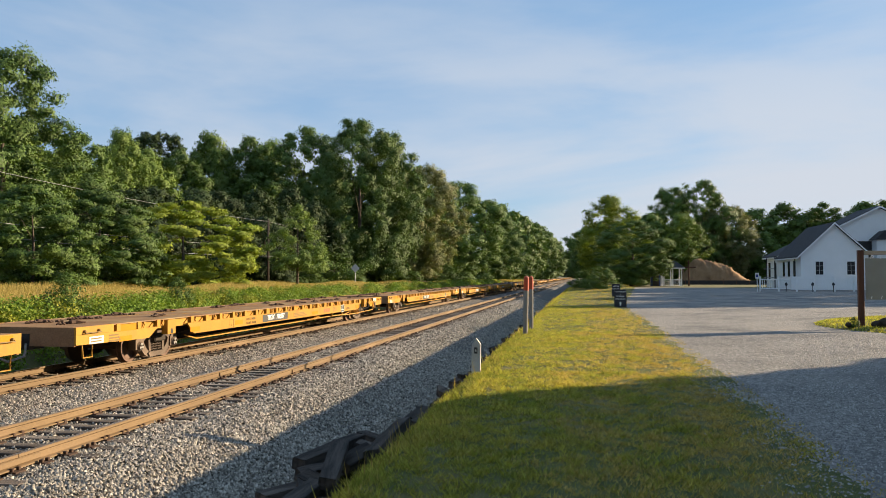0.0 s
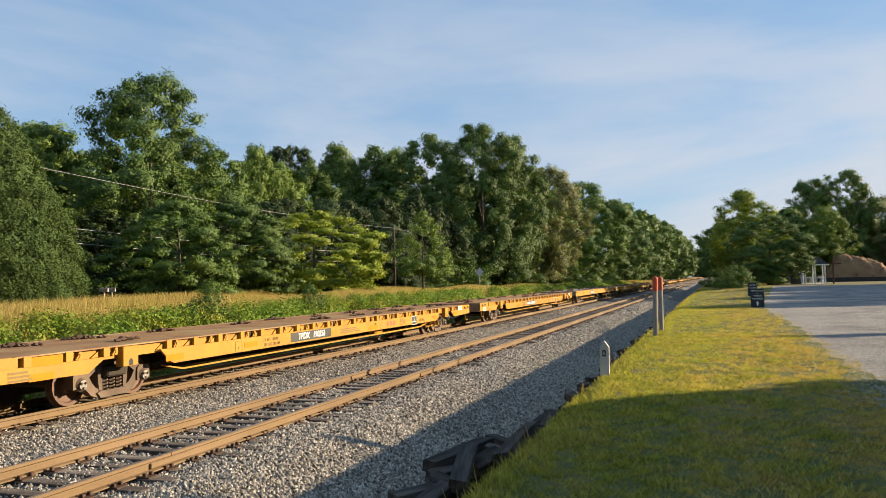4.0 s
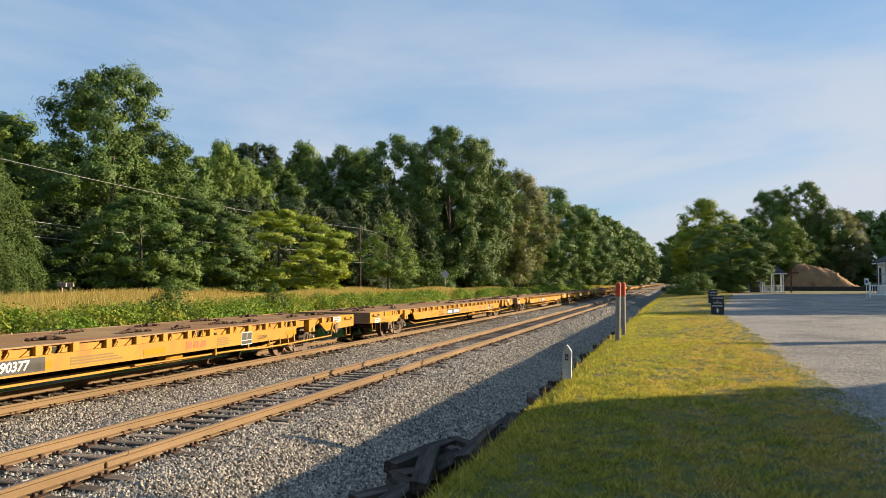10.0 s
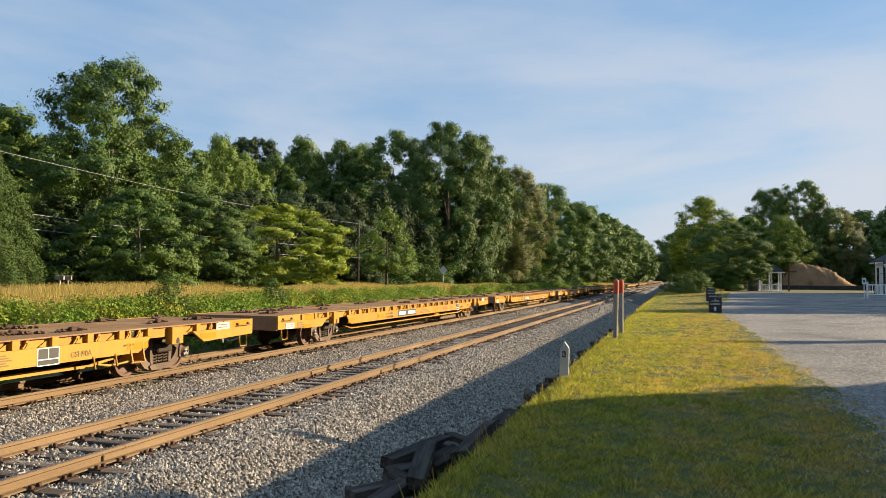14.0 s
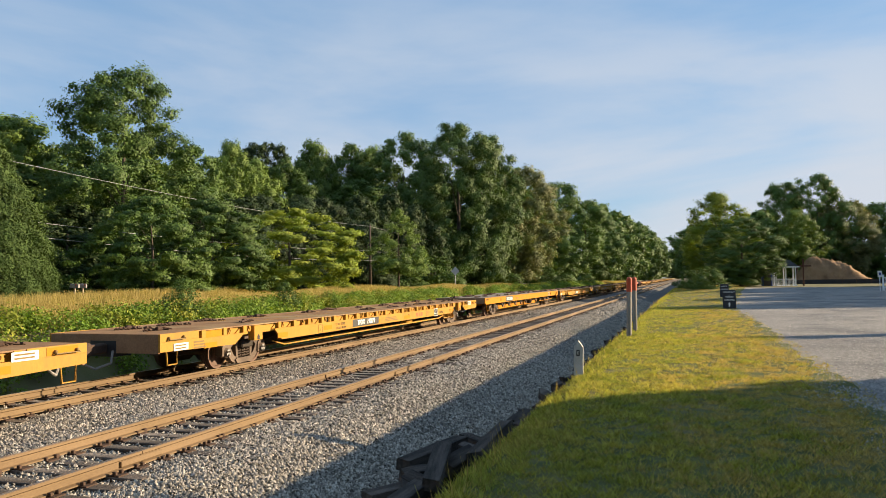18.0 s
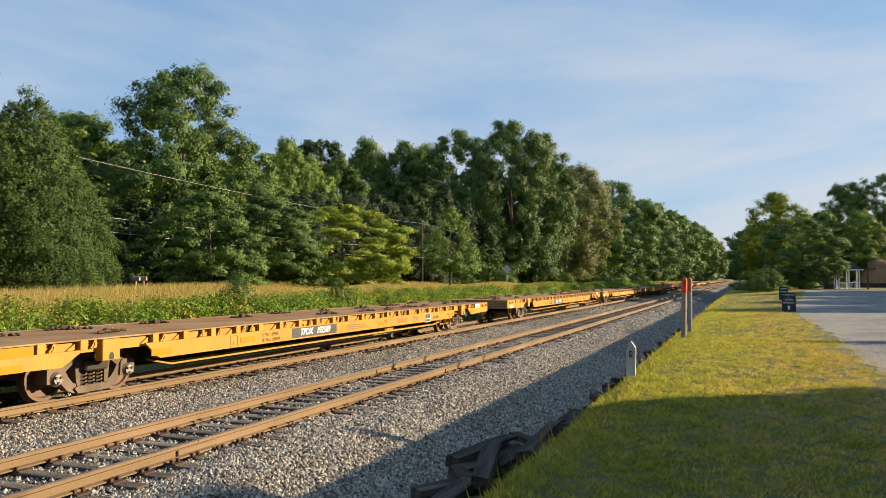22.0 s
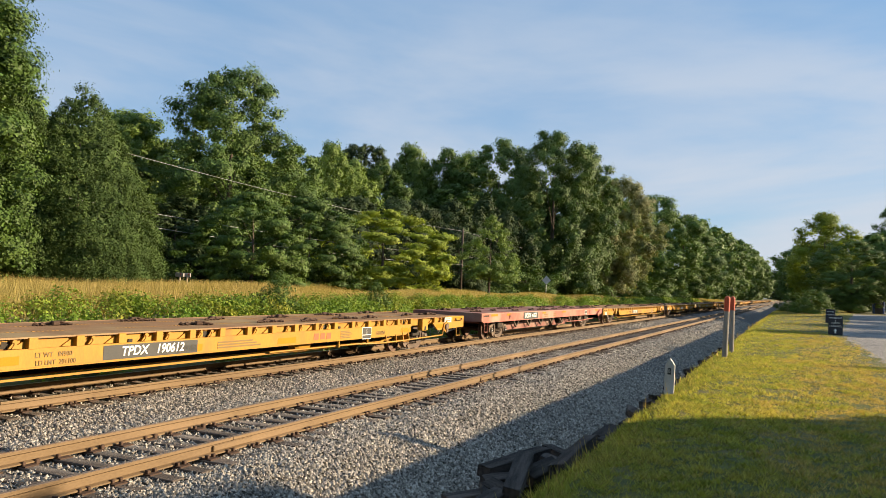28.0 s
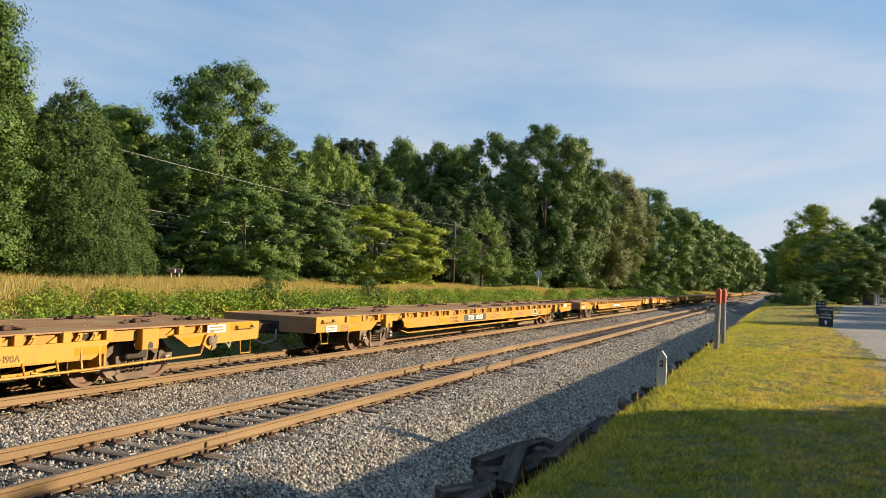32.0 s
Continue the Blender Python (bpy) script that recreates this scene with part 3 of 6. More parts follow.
def truck(car, y):
    t = part("truck", BOLSTER, UNDER, car, "four-wheel cast steel truck", at=(0, y, 0))
    for s in (-1, 1):
        part("side_frame", SIDEFRAME, STEEL, t, at=(s * 1.0, 0, 0))
        if s > 0:
            for q in (-0.19, 0.0, 0.19):
                part("coil_spring", SPRING, STEEL, t, at=(1.03, q, 0))
        part("wheelset", WHEELS, WHEEL, t, "rusty steel wheels", at=(0, s * 0.875, 0.42))
        for q in (-1, 1):
            part("axle_bearing", BEARING, STEEL, t, at=pose(s * 1.06, q * 0.875, 0.42, 0, 0, 0 if s > 0 else 180))
    return t


def step_geo(y, s=1):
    """A wire step under the sill."""
    return Geo().tube([(HALF - 0.03, y - 0.2, 0.80), (HALF - 0.02, y - 0.17, 0.42), (HALF - 0.02, y + 0.17, 0.42), (HALF - 0.03, y + 0.2, 0.80)], 0.022, 6)


def chain_mesh(seed):
    """A heap of chain and a ratchet lying on the deck."""
    r, g = random.Random(seed), Geo()
    y, x = -0.5, 0.0
    for k in range(9):
        y += r.uniform(0.06, 0.15)
        x += r.uniform(-0.06, 0.06)
        z, t = r.uniform(0.02, 0.05), r.uniform(-0.04, 0.04)
        g.tube([(x - 0.03, y - 0.045, 0.015), (x + t, y, z), (x + 0.03, y + 0.045, 0.015)], [0.024, 0.032, 0.024], 4)
    g.tube([(-0.1, -0.15, 0.03), (0.05, 0.1, 0.075), (0.1, 0.3, 0.03)], 0.022, 5)
    g.rbox(-0.05, 0.05, -0.08, 0.09, 0.0, 0.095, 0.02)
    return g.mesh("tie_down_chain", CHAIN)


CHAINS = [chain_mesh(k) for k in range(4)]
DASH = Geo()
for k in range(60):
    DASH.box(-0.016, 0.016, k * 0.1 - 0.028, k * 0.1 + 0.028, 0, 0.004)
DASH = DASH.mesh("grip_strip", YELLOW)


def pocket_mesh():
    """A stake pocket: an upright block between the sill and the deck's edge, with a slanted gusset beside it, on the side at x = 0."""
    g = Geo().rbox(-0.12, 0.006, -0.085, 0.085, 0.935, 1.122, 0.006)
    g.prism([(-0.085, 0.946), (-0.32, 0.946), (-0.085, 1.085)], "x", -0.118, -0.085)
    return g.mesh("stake_pocket", YELLOW)


def latch_mesh():
    """A hooked tie-down lug standing in the gap over the sill."""
    g = Geo().prism([(-0.05, 0.955), (0.03, 0.955), (0.05, 1.03), (0.035, 1.095), (-0.02, 1.098), (-0.045, 1.06), (-0.005, 1.055), (0.0, 1.02)], "x", -0.065, -0.015)
    g.prism([(-0.10, 0.955), (-0.06, 0.955), (0.01, 1.03), (-0.02, 1.05)], "x", -0.06, -0.03)
    return g.mesh("ring_latch", YELLOW)


POCKET, LATCH = pocket_mesh(), latch_mesh()
BODY = 27.5


def stencil(parent, y, z, w, h, rows, material=INK, x=None):
    """Small stencilled lines that cannot be read."""
    for k in range(rows):
        zz = z + h * (1 - (k + 0.5) / rows)
        part("stencil_line", Geo().box(0, 0.003, -w / 2, w / 2 * (0.6 + 0.4 * ((k * 7) % 3) / 2), -h / rows * 0.28, h / rows * 0.28), material, parent, at=(x or HALF + 0.004, y, zz))


def placard(parent, y, z, w, h):
    q = part("placard", Geo().box(0, 0.008, -w / 2, w / 2, 0, h), PLACARD, parent, "white paper placard", at=(HALF + 0.004, y, z))
    for k in range(2):
        part("print_bar", Geo().box(0.008, 0.010, -w * 0.4, w * 0.35, h * (0.22 + 0.38 * k), h * (0.40 + 0.38 * k)), INK, q)


def pocket_car(number, detailed=True):
    """Yellow 27 m flat car with open stake pockets along its deep side sills. The camera side is +x; -y leads."""
    label = "yellow flat car with stake pockets and an empty rusty deck"
    car = root("flat_car", label, "flat car", group="cars of the train")
    e = BODY / 2
    ends = {-1: e - 4.15, 1: e - 3.45}      # truck centres, leading and trailing
    g = Geo().box(-HALF + 0.121, HALF - 0.121, -e + 0.07, e - 0.07, 1.06, DECK_Z)
    part("deck", g, DECK, car, "brown rusted steel deck")
    for s in (-1, 1):
        # lower plates: two ends and the long middle, joined by the upper strip
        for d in (-1, 1):
            tc = ends[d]
            pts = [(d * a, b) for a, b in ([(e, 0.73), (tc + 1.12, 0.67), (tc + 0.66, 0.93), (tc + 0.66, 0.945), (e, 0.945)])]
            part("end_sill_plate", Geo().prism(pts, "x", s * (HALF - 0.05), s * HALF), YELLOW, car)
        mf, m = ends[-1] - 1.15, ends[1] - 1.15
        pts = [(-mf - 0.2, 0.945), (-mf - 0.2, 0.93), (-mf + 0.15, 0.64), (m - 0.15, 0.64), (m + 0.2, 0.93), (m + 0.2, 0.945)]
        part("side_sill", Geo().prism(pts, "x", s * (HALF - 0.05), s * HALF), YELLOW, car, "deep yellow side sill")
        part("sill_flange", Geo().box(min(s * (HALF - 0.16), s * HALF), max(s * (HALF - 0.16), s * HALF), -mf + 0.2, m - 0.2, 0.615, 0.638), YELLOW, car)
        part("upper_web", Geo().box(min(s * (HALF - 0.15), s * (HALF - 0.12)), max(s * (HALF - 0.15), s * (HALF - 0.12)), -e + 1.45, e - 1.45, 0.88, 1.088), YELLOW, car)
        for d in (-1, 1):
            y0, y1 = sorted((d * e, d * (e - 1.45)))
            part("corner_plate", Geo().box(min(s * (HALF - 0.05), s * HALF), max(s * (HALF - 0.05), s * HALF), y0, y1, 0.947, DECK_Z + 0.004), YELLOW, car)
        part("deck_edge", Geo().box(min(s * (HALF - 0.12), s * (HALF - 0.02)), max(s * (HALF - 0.12), s * (HALF - 0.02)), -e + 1.45, e - 1.45, 1.108, DECK_Z + 0.006), DECK, car, "rust-brown worn deck edge")
        for d in (-1, 1):
            tc = ends[d]
            # box bracket over the truck with its jacking hole
            b = part("jacking_bracket", Geo().rbox(-0.16, 0.03, -0.22, 0.22, 0.70, 1.10, 0.012), YELLOW, car, "yellow box bracket over the truck", at=(s * HALF, d * tc, 0) if s > 0 else pose(s * HALF, d * tc, 0, 0, 0, 180))
            part("jacking_hole", Geo().prism([(-0.06, 0.72), (0.06, 0.72), (0.06, 0.80), (0.03, 0.85), (-0.03, 0.85), (-0.06, 0.80)], "x", 0.031, 0.034), BLACK, b)
    if detailed:
        k = 0
        for i in range(27):
            y = -e + 1.65 + i * (BODY - 3.3) / 26
            if min(abs(y + ends[-1]), abs(y - ends[1])) < 0.3:
                continue
            part("stake_pocket", POCKET, YELLOW, car, at=(HALF, y, 0))
            for q in (0.30, 0.62):
                if (i * 7 + int(q * 10)) % 5 < 3 - (q > 0.5):
                    part("ring_latch", LATCH, YELLOW, car, at=(HALF - 0.02, y + q, 0))
            if i % 5 == 2:
                part("pocket_hole", Geo().prism([(y + 0.42, 0.955), (y + 0.58, 0.945), (y + 0.63, 1.0), (y + 0.60, 1.06), (y + 0.45, 1.07)], "x", HALF - 0.118, HALF - 0.112), UNDER, car, "dark chain hole")
    else:
        g = Geo()
        for i in range(27):
            y = -e + 1.65 + i * (BODY - 3.3) / 26
            g.box(HALF - 0.12, HALF + 0.006, y - 0.085, y + 0.085, 0.955, 1.12)
            g.prism([(y - 0.085, 0.946), (y - 0.32, 0.946), (y - 0.085, 1.085)], "x", HALF - 0.118, HALF - 0.085)
        part("stake_pockets", g, YELLOW, car)
    # ends, centre sill, brake gear
    for d in (-1, 1):
        part("end_sill", Geo().box(-HALF + 0.052, HALF - 0.052, min(d * e, d * (e - 0.06)), max(d * e, d * (e - 0.06)), 0.70, DECK_Z - 0.002), DECK, car, "rusty brown end plate")
        part("coupler_pocket", Geo().box(-0.35, 0.35, min(d * (e + 0.012), d * (e - 0.5)), max(d * (e + 0.012), d * (e - 0.5)), 0.62, 0.98), BLACK, car)
        part("coupler", Geo().rbox(-0.13, 0.13, min(d * e, d * (e + 0.86)), max(d * e, d * (e + 0.86)), 0.70, 0.92, 0.03).rbox(-0.2, 0.2, min(d * (e + 0.55), d * (e + 0.86)), max(d * (e + 0.55), d * (e + 0.86)), 0.66, 0.97, 0.05), CHAIN, car, "rusty knuckle coupler")
        part("air_hose", Geo().tube([(0.3, d * (e + 0.05), 0.75), (0.42, d * (e + 0.25), 0.5), (0.25, d * (e + 0.55), 0.40), (0.1, d * (e + 0.8), 0.55)], 0.03, 6), GREYPOST, car, "pale air hose")
        for s in (-1, 1):
            st = part("sill_step", step_geo(0), YELLOW, car, at=pose(0, d * (e - 0.45), 0, 0, 0, 0 if s > 0 else 180))
        part("grab_iron", Geo().tube([(HALF, d * (e - 0.25), 1.02), (HALF + 0.07, d * (e - 0.25), 0.99), (HALF + 0.07, d * (e - 0.85), 0.99), (HALF, d * (e - 0.85), 1.02)], 0.013, 6), INK, car)
        truck(car, d * ends[d])
    tc, mf = ends[1], ends[-1] - 1.15
    part("centre_sill", Geo().prism([(-tc - 1.5, 0.62), (-tc + 1.3, 0.62), (-tc + 2.2, 0.36), (tc - 2.2, 0.36), (tc - 1.3, 0.62), (tc + 1.5, 0.62), (tc + 1.5, 1.0), (-tc - 1.5, 1.0)], "x", -0.32, 0.32), UNDER, car, "grimy fish-bellied centre sill")
    part("sill_bottom_flange", Geo().prism([(-tc + 1.2, 0.60), (-tc + 2.2, 0.335), (tc - 2.2, 0.335), (tc - 1.2, 0.60), (tc - 1.2, 0.63), (tc - 2.2, 0.357), (-tc + 2.2, 0.357), (-tc + 1.2, 0.63)], "x", -0.42, 0.42), YELLOW, car, "dusty yellow bottom flange")
    part("lower_rail", Geo().prism([(-mf + 0.2, 0.55), (-mf + 0.9, 0.40), (m - 1.4, 0.40), (m - 0.5, 0.52), (m - 0.5, 0.57), (m - 1.4, 0.455), (-mf + 0.9, 0.435), (-mf + 0.2, 0.58)], "x", 1.19, 1.23), YELLOW, car, "thin yellow lower rail under the sill")
    for k in range(7):
        y = -7.5 + k * 2.5
        part("cross_bearer", Geo().prism([(-HALF + 0.1, 1.0), (HALF - 0.1, 1.0), (HALF - 0.1, 0.82), (0.34, 0.5), (-0.34, 0.5), (-HALF + 0.1, 0.82)], "y", y - 0.05, y + 0.05), UNDER, car)
    part("brake_cylinder", Geo().lathe([(0.9, 0.12), (1.0, 0.17), (1.5, 0.17), (1.6, 0.1)], "y", 14, (1.05, 2.4, 0.52)), YELLOW, car, smooth=False)
    if number % 2:
        part("brake_rod", Geo().tube([(1.3, 2.0, 0.46), (1.36, 6.0, 0.46), (HALF + 0.03, 7.2, 0.44), (HALF + 0.05, 8.7, 0.45), (HALF + 0.05, 11.7, 0.50), (HALF + 0.02, 11.85, 0.72)], 0.024, 6), YELLOW, car, "long yellow uncoupling rod")
    for y in (5.0, 6.6, 9.3) if number % 2 else ():
        part("rod_hanger", Geo().rbox(1.38, 1.44, y - 0.03, y + 0.03, 0.42, 0.72, 0.008), YELLOW, car)
    if number % 2:
        hb = part("hand_brake", Geo().prism([(12.0, 0.58), (12.22, 0.62), (12.12, 0.98), (11.88, 0.90), (11.78, 0.70)], "x", HALF + 0.005, HALF + 0.05), YELLOW, car, "dented hand brake housing")
        part("brake_ratchet", Geo().lathe([(0, 0.10), (0.05, 0.10), (0.07, 0.06)], "x", 12, (HALF + 0.05, 12.0, 0.78)).prism([(12.02, 0.56), (12.16, 0.60), (12.22, 0.86), (12.14, 0.90)], "x", HALF + 0.05, HALF + 0.075), STEEL, hb, "dark ratchet and lever")
    for d in (-1, 1):
        for q in (0.28, 0.82):
            part("grab_iron_foot", Geo().lathe([(0, 0.03), (0.05, 0.03), (0.06, 0.018)], "x", 10, (HALF, d * (e - q), 1.03)), INK, car)
    yb = ends[1] - 1.62
    b = part("drop_bracket", Geo().box(HALF - 0.30, HALF + 0.02, yb, yb + 0.42, 0.40, 0.43).box(HALF - 0.30, HALF - 0.27, yb, yb + 0.42, 0.43, 0.90), YELLOW, car, "yellow box bracket hung from the sill")
    for q in (0.0, 0.40):
        part("bracket_fin", Geo().prism([(HALF - 0.26, 0.43), (HALF + 0.06, 0.43), (HALF + 0.02, 0.60), (HALF + 0.004, 0.86), (HALF - 0.26, 0.86)], "y", yb + q - 0.012, yb + q + 0.025), YELLOW, b)
    part("bracket_label", Geo().box(HALF - 0.267, HALF - 0.262, yb + 0.06, yb + 0.36, 0.66, 0.78), PLACARD, b, "white paper label")
    part("chain_drop", Geo().tube([(HALF - 0.1, yb - 0.9, 0.47), (HALF - 0.08, yb - 0.6, 0.42), (HALF - 0.06, yb - 0.3, 0.425), (HALF - 0.04, yb, 0.45)], [0.02, 0.028, 0.02, 0.028], 6), YELLOW, car, "slack brake chain")
    for q in (0.35, 1.0):
        part("ladder_bar", Geo().tube([(HALF - 0.01, yb - 1.5 + q, 0.66), (HALF + 0.02, yb - 1.5 + q, 0.60), (HALF + 0.02, yb - 1.45 + q, 0.40)], 0.022, 6), YELLOW, car)
    # markings on the lit side
    for y, w, z, h in ((-e + 2.05, 0.75, 0.93, 0.17), (-e + 1.95, 0.55, 0.68, 0.13), (-8.2, 0.6, 0.67, 0.14), (-5.2, 0.6, 0.70, 0.14), (-1.0, 0.75, 0.68, 0.14), (2.4, 0.75, 0.67, 0.14), (8.9, 0.7, 0.70, 0.14), (11.6, 0.7, 0.74, 0.14), (e - 0.62, 0.78, 0.96, 0.15)):
        part("yellow_patch", Geo().box(0, 0.004, -w / 2, w / 2, 0, h), PATCHY, car, "brighter yellow reflective patch", at=(HALF + 0.001, y, z))
    placard(car, -e + 0.75, 0.72, 0.55, 0.17)
    placard(car, e - 1.5, 0.93, 0.6, 0.17)
    stencil(car, -e + 1.5, 0.70, 0.5, 0.2, 3)
    stencil(car, 0.6, 0.68, 1.5, 0.17, 3)
    stencil(car, 5.2, 0.67, 0.6, 0.22, 5)
    if detailed:
        def word(text, size, material, y, z, wide=1.0):
            lettering("lettering", text, size, material, car, Matrix.Translation((HALF + 0.006, y, z)) @ pose(0, 0, 0, 90, 0, 90), wide=wide, bold=0.012)
        word("LT WT   84900", 0.115, INK, -4.25, 0.83)
        word("LD LMT  201100", 0.115, INK, -4.2, 0.70)
        word("LIFT HERE", 0.045, INK, -ends[-1], 1.0)
        word("LIFT HERE", 0.045, INK, ends[1], 1.0)
        word("GSH90A", 0.16, INK, 7.2, 0.74)
        if number % 2 == 0:
            word("EMPTY LOAD", 0.06, INK, 8.6, 0.80)
        if number % 2 == 0:
            word("60K", 0.10, INK, 2.6, 0.83)
        word("C", 0.1, INK, -5.75, 0.72)
        g = Geo()
        for a, b, c, d in ((-0.13, 0.13, 0.13, 0.145), (-0.13, 0.13, -0.145, -0.13), (-0.145, -0.13, -0.13, 0.13), (0.13, 0.145, -0.13, 0.13)):
            g.box(0, 0.003, a, b, c, d)
        part("plate_outline", g, INK, car, at=(HALF + 0.003, -5.75, 0.76))
        q = part("inspection_stencil", Geo().box(0, 0.003, -0.27, 0.27, -0.17, 0.17), PLACARD, car, at=(HALF + 0.003, 6.35, 0.77))
        for a, b, c, d in ((-0.25, -0.01, -0.04, 0.15), (0.01, 0.25, -0.04, 0.15), (-0.25, 0.25, -0.15, -0.06)):
            part("dark_box", Geo().box(0.003, 0.005, a, b, c, d), GREYMARK, q)
        # the operator's mark: plain red blocks
        for k in range(3):
            part("red_mark", Geo().prism([(3.58 + k * 0.3, 0.70), (3.80 + k * 0.3, 0.70), (3.82 + k * 0.3, 0.86), (3.60 + k * 0.3, 0.86)], "x", HALF + 0.001, HALF + 0.004), REDINK, car)
        r = random.Random(5)
        for k in range(13):
            y = -e + 1.2 + k * 2.08 + r.uniform(-0.5, 0.5)
            for x in (-0.75, 0.7):
                if r.random() < 0.8:
                    part("tie_down_chain", CHAINS[r.randrange(4)], CHAIN, car, at=pose(x + r.uniform(-0.25, 0.25), y + r.uniform(-0.4, 0.4), DECK_Z + 0.002, 0, 0, r.uniform(-25, 25)))
        for x in (-0.55, 0.55):
            for y in (-9, -2, 5):
                tagged(part("grip_strip", DASH, YELLOW, car, at=(x, y, DECK_Z + 0.002)), kind="stuff")
    return car


def plain_car(mark, body, tc_in, rear_in, paint, deck, zig, label, mark_y):
    """Flat car with smooth side sills; zig: triangular cross bearers under them."""
    car = root("flat_car", label, "flat car", group="cars of the train")
    e = body / 2
    tc = e - tc_in
    back = e - rear_in
    top, low = 1.20, (0.80 if zig else 0.74)
    part("deck", Geo().box(-HALF + 0.05, HALF - 0.05, -e + 0.02, e - 0.02, 1.06, top - 0.012), deck, car, "worn flat deck")
    for s in (-1, 1):
        pts = [(-e, low + 0.08), (-e + 0.25, low), (e - 0.25, low), (e, low + 0.08), (e, top - 0.022), (-e, top - 0.022)]
        part("side_sill", Geo().prism(pts, "x", s * (HALF - 0.05), s * HALF), paint, car, "smooth painted side sill")
        part("rub_rail", Geo().box(min(s * HALF, s * (HALF + 0.012)), max(s * HALF, s * (HALF + 0.012)), -e, e, top - 0.05, top - 0.024), FADED if paint == RED else paint, car)
        for d in (-1, 1):
            part("sill_step", step_geo(0), paint, car, at=pose(0, d * (e - 0.6), 0, 0, 0, 0 if s > 0 else 180))
            b = part("jacking_pad", Geo().lathe([(0, 0.12), (0.03, 0.115), (0.03, 0.09)], "x", 16), paint, car, at=pose(s * HALF, d * (tc - 0.4), 1.0, 0, 0, 0 if s > 0 else 180))
            part("jacking_hole", Geo().prism([(-0.045, -0.05), (0.045, -0.05), (0.05, 0.0), (0.045, 0.05), (-0.045, 0.05)], "x", 0.031, 0.034), BLACK, b)
    for d in (-1, 1):
        part("end_sill", Geo().box(-HALF + 0.052, HALF - 0.052, min(d * e, d * (e - 0.06)), max(d * e, d * (e - 0.06)), low + 0.04, top - 0.014), DECK if paint == PATCHY else deck, car)
        part("coupler_pocket", Geo().box(-0.35, 0.35, min(d * (e + 0.012), d * (e - 0.5)), max(d * (e + 0.012), d * (e - 0.5)), 0.62, 0.98), BLACK, car)
        part("coupler", Geo().rbox(-0.13, 0.13, min(d * e, d * (e + 0.8)), max(d * e, d * (e + 0.8)), 0.70, 0.92, 0.03).rbox(-0.2, 0.2, min(d * (e + 0.5), d * (e + 0.8)), max(d * (e + 0.5), d * (e + 0.8)), 0.66, 0.97, 0.05), CHAIN, car)
        part("air_hose", Geo().tube([(0.3, d * (e + 0.05), 0.75), (0.45, d * (e + 0.25), 0.5), (0.25, d * (e + 0.55), 0.42), (0.1, d * (e + 0.7), 0.55)], 0.03, 6), GREYPOST, car)
        truck(car, back if d > 0 else -tc)
        part("grab_slot", Geo().box(HALF, HALF + 0.006, min(d * (e - 0.2), d * (e - 0.85)), max(d * (e - 0.2), d * (e - 0.85)), 1.04, 1.10), UNDER, car)
    m = tc - 1.4
    part("centre_sill", Geo().prism([(-tc - 1, 0.66), (-m, 0.62), (-m + 1.2, 0.28), (m - 1.2, 0.28), (m, 0.62), (tc + 1, 0.66), (tc + 1, 1.05), (-tc - 1, 1.05)], "x", -0.6 if zig else -0.34, 0.6 if zig else 0.34), REDDECK if paint == RED else paint, car, "fish-bellied centre sill")
    k, y = 0, -m + 0.6
    while y < m - 0.4:
        part("cross_bearer", Geo().prism([(-HALF + 0.1, 1.04), (HALF - 0.1, 1.04), (HALF - 0.1, low + 0.02), (0.36, 0.46), (-0.36, 0.46), (-HALF + 0.1, low + 0.02)], "y", y - 0.05, y + 0.05), UNDER, car)
        if zig:
            for q in (-1, 1):
                part("bearer_strut", Geo().prism([(y + q * 0.52, low + 0.01), (y + q * 0.38, low + 0.01), (y, low - 0.25), (y, low - 0.33)], "x", HALF - 0.30, HALF - 0.22), STEEL, car, "rusty diagonal strut of a cross bearer")
        y += 1.95
    part("brake_cylinder", Geo().lathe([(0.9, 0.12), (1.0, 0.17), (1.5, 0.17), (1.6, 0.1)], "y", 14, (1.0, 1.2, 0.55)), UNDER, car)
    part("brake_rod", Geo().tube([(1.4, m - 4, 0.52), (1.45, m - 1, 0.50), (1.45, tc + 0.9, 0.58)], 0.022, 6), paint, car)
    if zig:
        part("hand_brake", Geo().prism([(e - 1.5, 0.70), (e - 1.2, 0.74), (e - 0.9, 1.08), (e - 1.2, 1.02), (e - 1.6, 0.86)], "x", HALF + 0.032, HALF + 0.10), paint, car)
    q = part("mark_panel", Geo().box(0, 0.003, -1.15, 1.15, -0.165, 0.165), GREYMARK, car, "dark panel with the car's number", at=(HALF + 0.001, mark_y, low + 0.19))
    lettering("lettering", mark, 0.285, LETTER, q, Matrix.Translation((0.006, 0, 0)) @ pose(0, 0, 0, 90, 0, 90), "white lettering", 1.05, 0.022, 0.12)
    for y, w in ((mark_y - 3.2, 0.6), (mark_y + 2.2, 0.6), (mark_y + 6.0, 0.7), (e - 1.6, 0.8), (-e + 1.5, 0.8)):
        part("yellow_patch", Geo().box(0, 0.004, -w / 2, w / 2, 0, 0.09), PATCHY, car, at=(HALF + 0.001, y, top - 0.16))
    stencil(car, mark_y + 2.6, low + 0.05, 0.8, 0.2, 2)
    stencil(car, mark_y + 4.2, low + 0.05, 0.6, 0.2, 2)
    q = part("inspection_stencil", Geo().box(0, 0.003, -0.3, 0.3, -0.14, 0.14), PLACARD, car, at=(HALF + 0.003, tc - 1.3, low + 0.15))
